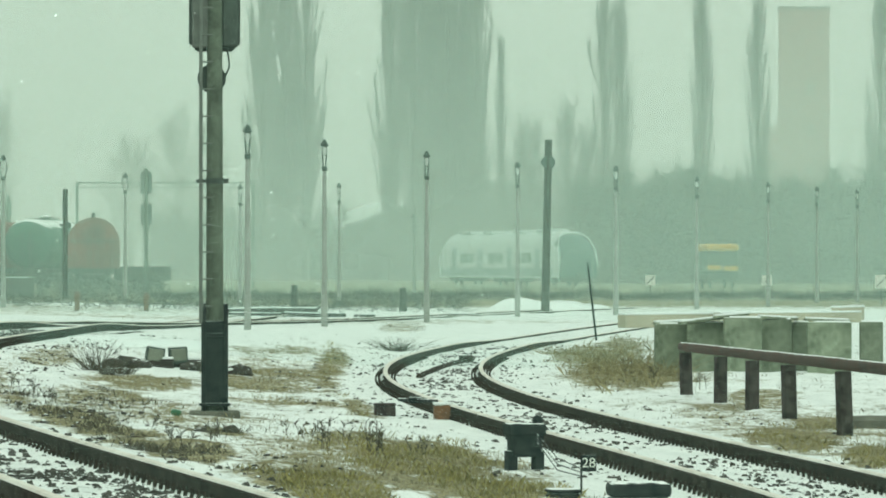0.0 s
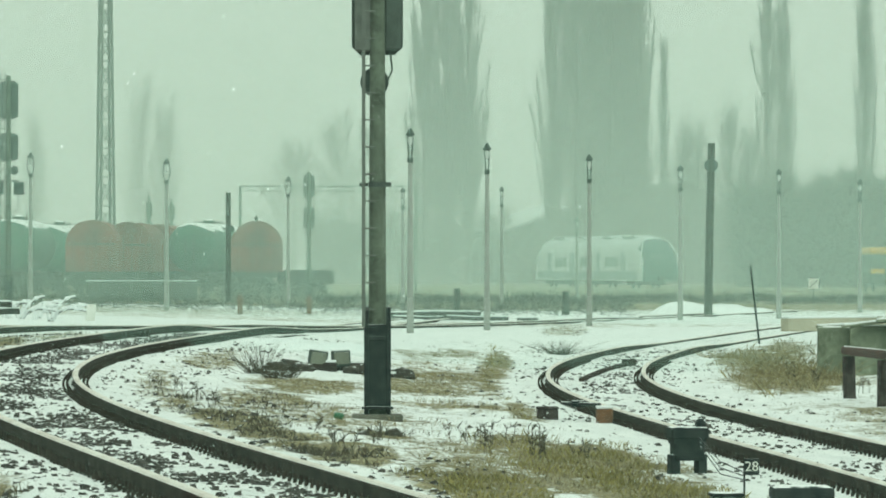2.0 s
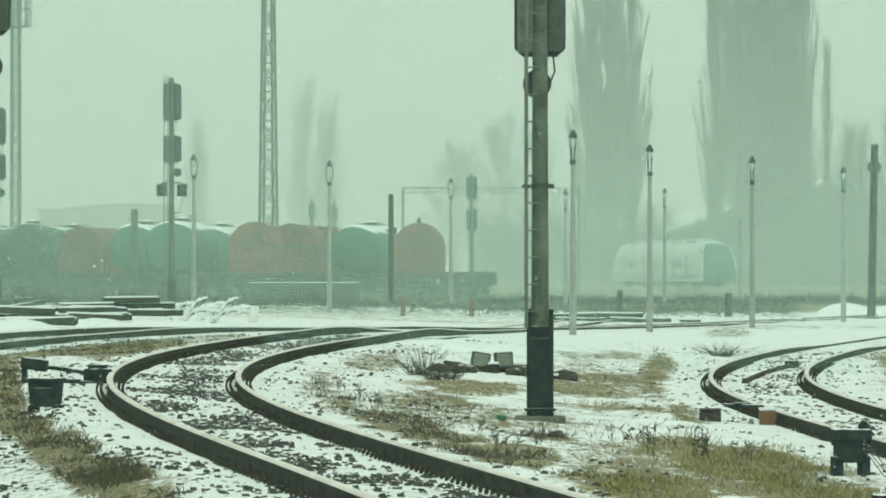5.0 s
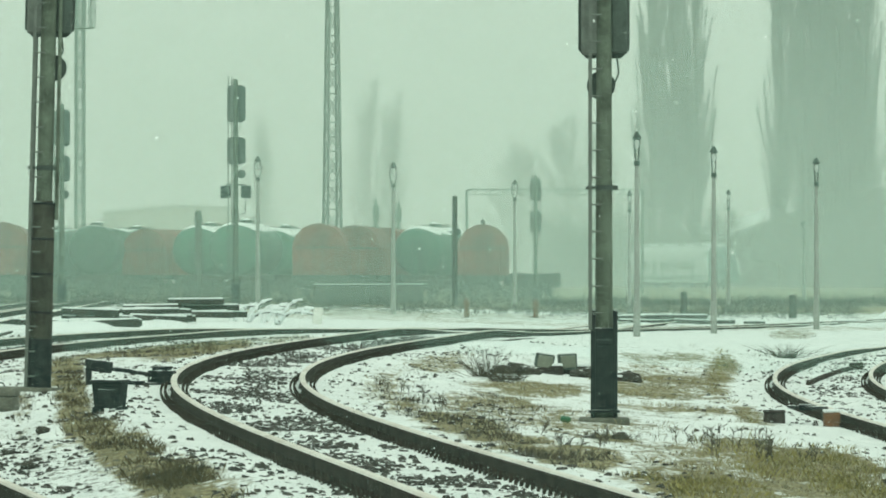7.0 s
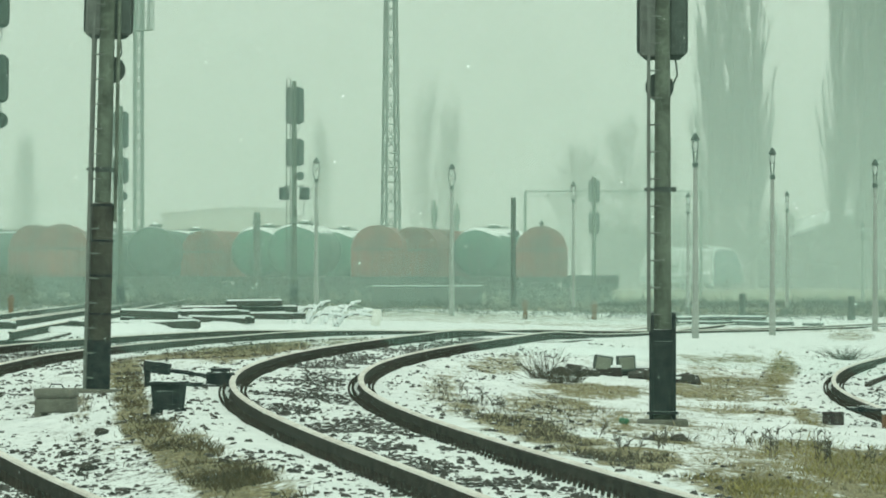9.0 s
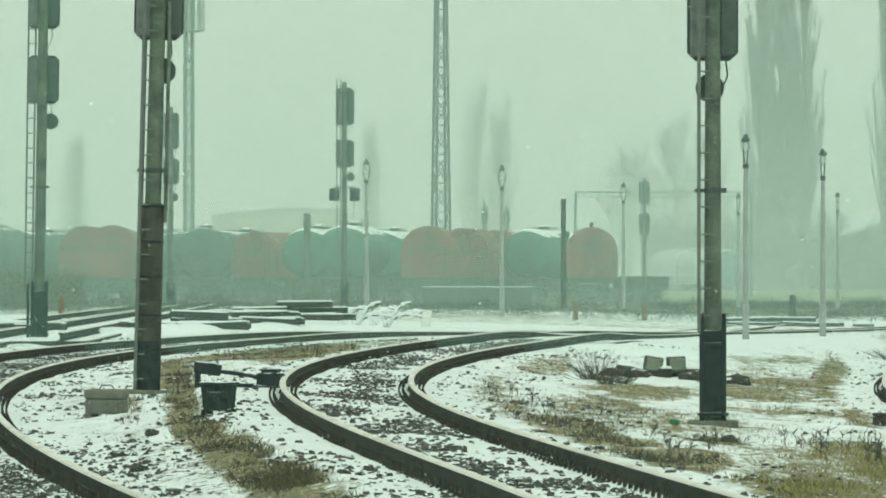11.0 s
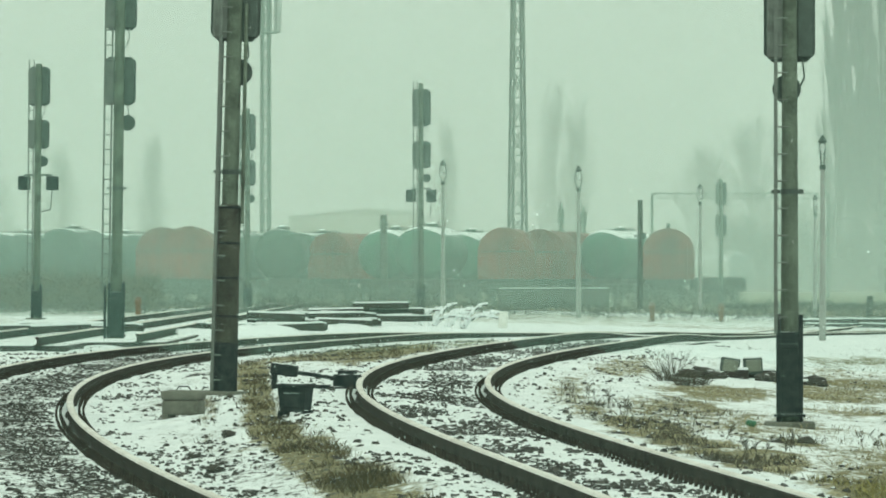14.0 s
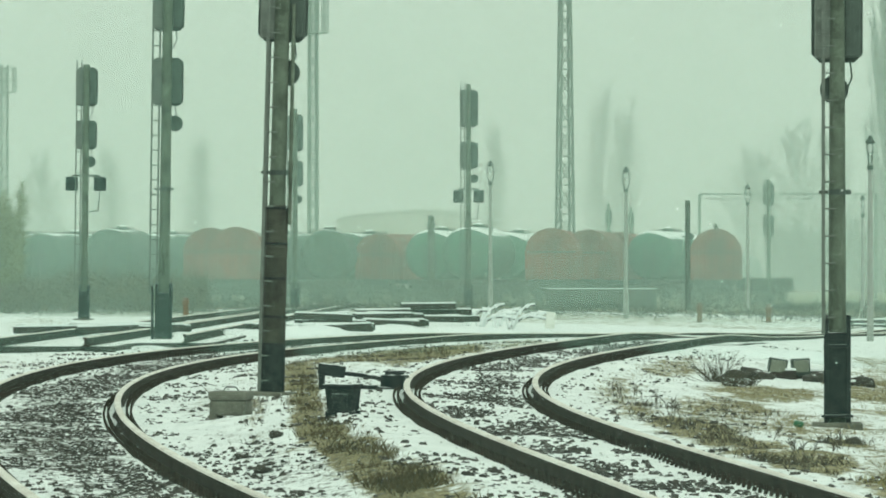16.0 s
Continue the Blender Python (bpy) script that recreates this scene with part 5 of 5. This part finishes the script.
def number_sign(b, d):
    x, y = spot(b, d)
    z = ground_z(x, y) - 0.05
    t = thing("number_sign", "small dark point number plate on a thin rod", "sign", pose(x, y, z))
    zc = level(d, -35.0) - z
    part("rod", Mesh().tube((-0.055, 0.01, 0), (-0.055, 0.01, zc + 0.05), 0.008, seg=8), BLACKSTEEL, t)
    bd = part("plate", Mesh().box((0, 0, zc), (0.115, 0.012, 0.125), bevel=0.003), BLACKSTEEL, t)
    cu = bpy.data.curves.new("number", "FONT")
    cu.body, cu.size, cu.align_x, cu.align_y, cu.extrude = "28", 0.105, "CENTER", "CENTER", 0.002
    cu.materials.append(WHITEPAINT)
    tx = new("number", cu)
    tx.parent = bd
    tx.matrix_basis = pose(0, -0.009, zc, 90, 0, 0)


number_sign(80.9, 42.7)


def ground_box(b, d, w, dep, h, top, material, label, name="cable_box", handle=False, turn=0.0, lid=0.03, foot=0.0):
    x, y = spot(b, d)
    zt = level(d, top)
    z = min(zt - h, ground_z(x, y) - 0.03)
    hh = zt - z
    t = thing(name, label, "cable box", pose(x, y, z, 0, 0, turn))
    part("body", Mesh().box((0, 0, (hh - lid + foot) / 2), (w * 0.94, dep * 0.94, hh - lid - foot), bevel=0.022), material, t)
    part("lid", Mesh().box((0, 0, hh - lid / 2), (w, dep, lid), bevel=min(0.035, lid * 0.42)), SNOW if material is AMBER else material, t)
    for sx in (-1, 1) if foot else ():
        for sy in (-1, 1):
            part("foot", Mesh().box((sx * w * 0.38, sy * dep * 0.38, foot / 2), (0.07, 0.07, foot + 0.02), bevel=0.008), material, t)
    if handle:
        part("handle", Mesh().tube((-0.08, 0, hh), (-0.05, 0, hh + 0.04), 0.007, seg=6).tube((-0.05, 0, hh + 0.04), (0.05, 0, hh + 0.04), 0.007, seg=6).tube((0.05, 0, hh + 0.04), (0.08, 0, hh), 0.007, seg=6), BLACKSTEEL, t)
    return t


ground_box(89.7, 41.0, 0.45, 0.4, 0.25, -38.3, BLACKSTEEL, "black rounded trackside box dusted with snow", lid=0.11)
ground_box(76.4, 41.0, 0.25, 0.3, 0.2, -39.5, BLACKSTEEL, "small black trackside box low in the grass")
ground_box(44.8, 66.0, 0.26, 0.3, 0.14, -24.4, POSTWOOD, "dark low junction box by the point rods")
ground_box(54.9, 64.5, 0.2, 0.22, 0.15, -24.2, AMBER, "worn orange point motor box with snow on top", "point_motor")
ground_box(-92.5, 58.0, 0.41, 0.36, 0.22, -20.2, CONCRETE, "weathered grey concrete cable box with a snowy lid", handle=True, lid=0.10, foot=0.06, turn=-8)


def point_rods(b0, d0, b1, d1, z0, z1):
    (xa, ya), (xb, yb) = spot(b0, d0), spot(b1, d1)
    t = thing("point_rod", "dark steel point operating rods across the ballast", "point rod", pose(xa, ya, 0))
    for k in (0, 0.12):
        part("rod", Mesh().tube((0, k, z0), (xb - xa, yb - ya + k, z1), 0.02, seg=8), BLACKSTEEL, t)
    part("joint", Mesh().box(((xb - xa) * 0.45, (yb - ya) * 0.45 + 0.06, (z0 + z1) / 2), (0.16, 0.22, 0.07), bevel=0.01), BLACKSTEEL, t)


point_rods(47.4, 66, 54.0, 64.5, -0.02, 0.0)
point_rods(-74.0, 66, -60.5, 67.0, 0.28, 0.20)


def indicator(b, d, w, h, label):
    x, y = spot(b, d)
    t = thing("point_indicator", label, "point indicator", pose(x, y, ground_z(x, y) - 0.02, 0, 0, -12))
    part("body", Mesh().slab([(-w * 0.36, h * 0.16), (w * 0.36, h * 0.16), (w * 0.44, h * 0.86), (-w * 0.44, h * 0.86)], -0.13, 0.13).box((0, -0.135, h * 0.5), (w * 0.5, 0.02, h * 0.4), bevel=0.006), BLACKSTEEL, t)
    part("lid", Mesh().box((0, 0, h * 0.92), (w, 0.34, h * 0.12), bevel=0.015), BLACKSTEEL, t)
    for sx in (-1, 1):
        for sy in (-1, 1):
            part("leg", Mesh().box((sx * w * 0.36, sy * 0.09, h * 0.1), (0.06, 0.05, h * 0.22), bevel=0.006), BLACKSTEEL, t)


indicator(-72.7, 55.0, 0.33, 0.34, "black boxy point indicator with a snowy lid")


def point_lever(b, d):
    x, y = spot(b, d)
    z = ground_z(x, y)
    t = thing("point_lever", "black point lever with weighted arm beside the rail", "point lever", pose(x, y, z - 0.03, 0, 0, -6))
    part("post", Mesh().box((-0.2, 0, 0.14), (0.06, 0.08, 0.3)), BLACKSTEEL, t)
    part("weight", Mesh().box((-0.08, 0, 0.25), (0.32, 0.12, 0.14), (0, 8, 0), bevel=0.02), BLACKSTEEL, t)
    part("arm", Mesh().tube((0.05, 0, 0.22), (0.6, 0.1, 0.14), 0.025, seg=8), BLACKSTEEL, t)
    part("gearbox", Mesh().box((0.66, 0.1, 0.10), (0.30, 0.3, 0.2), bevel=0.025).box((0.66, 0.1, 0.22), (0.2, 0.2, 0.05)), BLACKSTEEL, t)


point_lever(-73.5, 67.0)


def loose_rail():
    m = Mesh()
    pts = []
    for i in range(9):
        k = i / 8
        b, d = 50.8 + 8.0 * k, 88 + 14 * k
        x, y = spot(b - 0.6 * math.sin(k * 3.14), d)
        pts.append(Vector((x, y, ground_z(x, y) + 0.03)))
    for p, q in zip(pts, pts[1:]):
        m.tube(p, q, 0.045, seg=8)
    alone("old_rail", m, RUST, "short rusty bent rail lying between the rails", "scrap rail")
    x, y = spot(59.2, 102)
    alone("rail_chair", Mesh().box((0, 0, 0.06), (0.25, 0.3, 0.12), bevel=0.02), RUST, "rusty rail chair lying in the ballast", "scrap", m=pose(x, y, ground_z(x, y)))


loose_rail()


# ---- scrap beside the tall mast ----
def lamp_box(b, d, tilt):
    x, y = spot(b, d)
    z = level(d, -16.6) - 0.07
    t = thing("lamp_box", "discarded pale grey signal lamp box with dark rim", "lamp box", pose(x, y, z, 0, tilt, 5), "discarded lamp boxes")
    part("case", Mesh().box((0, 0.1, 0.13), (0.28, 0.24, 0.25), bevel=0.02), DARKGREY, t)
    part("face", Mesh().box((0, -0.03, 0.135), (0.23, 0.02, 0.18), bevel=0.008), BOXPAINT, t, "pale grey-green face")
    part("snow_cap", Mesh().box((0, 0.1, 0.262), (0.26, 0.22, 0.025), bevel=0.01), SNOW, t)


lamp_box(4.0, 85.9, 9)
lamp_box(8.4, 86.2, -3)


def timber(b0, b1, d, top, h, dep=0.26, label="dark weathered timber lying in the snow", turn=0.0):
    x, y = spot((b0 + b1) / 2, d)
    w = (b1 - b0) / 1000 * d
    zt = ground_z(x, y) + h - 0.04 if top is None else level(d, top)
    h = max(h, zt - ground_z(x, y) + 0.04)
    alone("timber", Mesh().box((0, 0, 0), (w, dep, h), bevel=0.015).box((0, 0, h / 2 + 0.012), (w * 0.97, dep * 0.96, 0.035), bevel=0.014, slot=1), [SLEEPER, SNOW], label, "timber", "lying timbers", m=pose(x, y, zt - h / 2, 0, 0, turn))


timber(3.2, 7.4, 86, -16.5, 0.13, turn=4)
timber(7.2, 12.4, 86.4, -16.6, 0.12, turn=-5)
timber(17.0, 19.8, 85, None, 0.15, turn=12)
timber(-1.6, 2.2, 86, None, 0.13, turn=22)
timber(15.0, 18.0, 84.5, None, 0.1, turn=-14)
x, y = spot(7.9, 59.5)
alone("litter", Mesh().box((0, 0, 0.03), (0.11, 0.09, 0.06), (8, 10, 0), bevel=0.02), PLASTICGREEN, "crumpled bit of green plastic litter", "litter", m=pose(x, y, ground_z(x, y)))

def rubble(b, d, size, seed):
    rnd = random.Random(seed)
    x, y = spot(b, d)
    bm = bmesh.new()
    bmesh.ops.create_icosphere(bm, subdivisions=2, radius=size)
    for v in bm.verts:
        k = 1 + 0.45 * noise.noise(v.co * (1.8 / size) + Vector((seed, 0, 0)))
        v.co = Vector((v.co.x * k * 1.25, v.co.y * k, v.co.z * k * 0.7))
    bm.verts.index_update()
    m = Mesh().add([v.co for v in bm.verts], [[v.index for v in f.verts] for f in bm.faces])
    bm.free()
    alone("rubble", m, RUBBLE, "dark lump of rubble in the snow", "rubble", "rubble round the lamp boxes", m=pose(x, y, ground_z(x, y) + size * 0.3, 0, 0, rnd.uniform(0, 180)))


for i, (b, d, size) in enumerate(((-3.0, 84.5, 0.14), (-0.8, 85.2, 0.17), (0.9, 84.8, 0.12), (2.2, 85.4, 0.1), (9.9, 85.5, 0.11), (11.4, 85.8, 0.14), (13.2, 85.4, 0.1), (17.6, 84.6, 0.13), (19.0, 84.9, 0.16), (20.3, 84.4, 0.1), (12.2, 52.5, 0.07), (17.4, 53.5, 0.08), (-90.5, 47, 0.06), (-87.0, 44, 0.07), (-84.5, 51, 0.06))):
    rubble(b, d, size, 700 + i)

# old sleepers stacked on the far side
STACKED = Mesh().box((0, 0, 0.07), (1.3, 0.25, 0.14), bevel=0.02).box((0, 0, 0.15), (1.24, 0.235, 0.035), bevel=0.014, slot=1).data("timber", [SLEEPER, SNOW])


def sleeper_stack(b, d, z0, layers, rows, turn, seed):
    rnd = random.Random(seed)
    x, y = spot(b, d)
    z0 = ground_z(x, y) - 0.03 if z0 is None else z0
    ax, ay = math.cos(radians(turn)), math.sin(radians(turn))
    for k in range(layers):
        for r in range(rows - k):
            for half in (-0.66, 0.66):
                side, along = (r - rows / 2) * 0.36, half + rnd.uniform(-0.25, 0.25) - 0.15 * k
                if rnd.random() < 0.12 * k:
                    continue
                ob = tagged(new("timber", STACKED), "old tarred sleeper in a stack with snow on top", "timber", "stacked sleepers")
                ob.matrix_basis = pose(x + ax * along - ay * side, y + ay * along + ax * side, z0 + 0.145 * k + 0.012 * rnd.random(), 0, rnd.uniform(-2.5, 2.5), turn + rnd.uniform(-9, 9))


for i, (b, d, z0, layers, rows, turn) in enumerate(((-60.2, 131, 0.50, 3, 4, 3), (-69.5, 127, 0.44, 2, 5, 9), (-78.0, 122, 0.38, 1, 5, 12), (-118.0, 116, 0.40, 1, 4, 6), (-110.0, 120, 0.40, 1, 3, 4), (25.4, 178, None, 2, 3, 4), (30.6, 179, None, 1, 3, -5))):
    sleeper_stack(b, d, z0, layers, rows, turn, 500 + i)


timber(39.5, 43.0, 180, None, 0.12, 0.4, turn=6)
timber(56.0, 61.0, 185, None, 0.10, 0.4, turn=-4)


def snow_pile(b, d, w, h, seed):
    rnd = random.Random(seed)
    x, y = spot(b, d)
    m = Mesh()
    vs, fs, n, k = [], [], 18, 5
    for i in range(k):
        f = i / (k - 1)
        for j in range(n):
            a = math.tau * j / n
            r = w / 2 * (1 - f) ** 0.7 * (1 + 0.25 * noise.noise((math.cos(a) * 1.5, math.sin(a) * 1.5, seed)))
            vs.append((r * math.cos(a), r * math.sin(a) * 0.6, h * math.sin(f * 1.57) * (1 + 0.2 * noise.noise((a, f * 3, seed)))))
    for i in range(k - 1):
        for j in range(n):
            q = (j + 1) % n
            fs.append((i * n + j, i * n + q, (i + 1) * n + q, (i + 1) * n + j))
    m.add(vs, fs)
    alone("snow_pile", m, SNOW, "low rounded heap of cleared snow", "snow heap", "snow heaps", m=pose(x, y, ground_z(x, y) - 0.05), smooth=True)


for i, a in enumerate(((69.0, 205, 2.6, 0.5), (75.5, 207, 3.4, 0.4), (81.0, 210, 2.0, 0.25), (-4.0, 104, 2.4, 0.16), (3.5, 101, 2.6, 0.2), (-72.0, 126.5, 2.4, 0.36), (-80.0, 121.0, 3.0, 0.26), (-65.0, 126.0, 2.6, 0.22), (-54.0, 127.0, 3.6, 0.2), (-92.0, 118.0, 3.2, 0.2))):
    snow_pile(*a, i)


def scrap_heap(b, d):
    rnd = random.Random(77)
    x, y = spot(b, d)
    z = ground_z(x, y)
    t = thing("branch_heap", "heap of bent branches under lumps of snow", "branch heap", pose(x, y, z))
    for i in range(9):
        p = Vector((rnd.uniform(-0.3, 0.3), rnd.uniform(-0.3, 0.3), rnd.uniform(-0.02, 0.1)))
        m, c = Mesh(), Mesh()
        step = Vector((rnd.uniform(-0.06, 0.09), rnd.uniform(-0.04, 0.04), rnd.uniform(0.09, 0.16)))
        for k in range(6):
            q = p + step
            m.tube(p, q, 0.022, 0.018, 8)
            c.tube(p + Vector((0, -0.005, 0.022)), q + Vector((0, -0.005, 0.022)), 0.02 + 0.05 * rnd.random(), 0.025, 8)
            p, step = q, step + Vector((rnd.uniform(-0.01, 0.04), 0, rnd.uniform(-0.045, -0.015)))
        pp = part("branch", m, UNDER, t)
        part("snow_lump", c, SNOW, pp, "snow lying along the branch")


scrap_heap(-49.5, 134)
scrap_heap(-44.0, 136)
x, y = spot(-36.0, 142)
alone("marker_stone", Mesh().box((0, 0, 0.2), (0.24, 0.18, 0.42), (0, 4, 0), bevel=0.03), WHITEPAINT, "small whitewashed marker stone", "marker stone", m=pose(x, y, ground_z(x, y)))
for b, d in ((-9.6, 180), (2.6, 185), (-100.5, 170)):
    x, y = spot(b, d)
    alone("marker_post", Mesh().box((0, 0, 0.3), (0.16, 0.12, 0.62), bevel=0.02).box((0, -0.03, 0.45), (0.2, 0.1, 0.16), bevel=0.02), AMBER, "short faded orange marker post in weeds", "marker post", "orange marker posts", m=pose(x, y, ground_z(x, y)))


# ---- falling snow and what moves ----
def falling_snow(name, seed, count, d0, d1, size):
    rnd = random.Random(seed)
    mesh = Mesh()
    for _ in range(count):
        b, d = rnd.uniform(-150, 150), d0 + (d1 - d0) * rnd.random() ** 0.8
        x, y = spot(b, d)
        z = rnd.uniform(0.0, 30.0)
        s = size * rnd.uniform(0.5, 1.3)
        a = Vector((rnd.gauss(0, 1), rnd.gauss(0, 1), rnd.gauss(0, 1))).normalized()
        c = a.orthogonal().normalized()
        e = a.cross(c)
        o = Vector((x, y, z))
        mesh.add([o + a * s, o + c * s, o + e * s, o - a * s * 0.8 - c * s * 0.4], [(0, 1, 2), (0, 2, 3), (0, 3, 1), (1, 3, 2)])
    return alone(name, mesh, FLAKE, "scattered white snowflakes falling through the air", "snowflakes", kind="stuff")


SNOWFALL = falling_snow("falling_snow", 21, 12000, 22, 75, 0.0065)
SNOWFALL_FAR = falling_snow("falling_snow", 22, 6500, 70, 170, 0.012)


def motions():
    walk(RAILCAR, [(t, pose(30.5 - 1.93 * t, 385 + 12.8 * t, 0.12, 0, 0, 8.6)) for t in (0.0, 4.0, 8.0, 12.0, 16.0)])
    walk(SNOWFALL, [(t, pose(0.35 * t - 2.8, 0, -1.35 * t)) for t in (0.0, 8.0, 16.0)])
    walk(SNOWFALL_FAR, [(t, pose(0.3 * t - 2.4, 0, -1.2 * t)) for t in (0.0, 8.0, 16.0)])


motions()
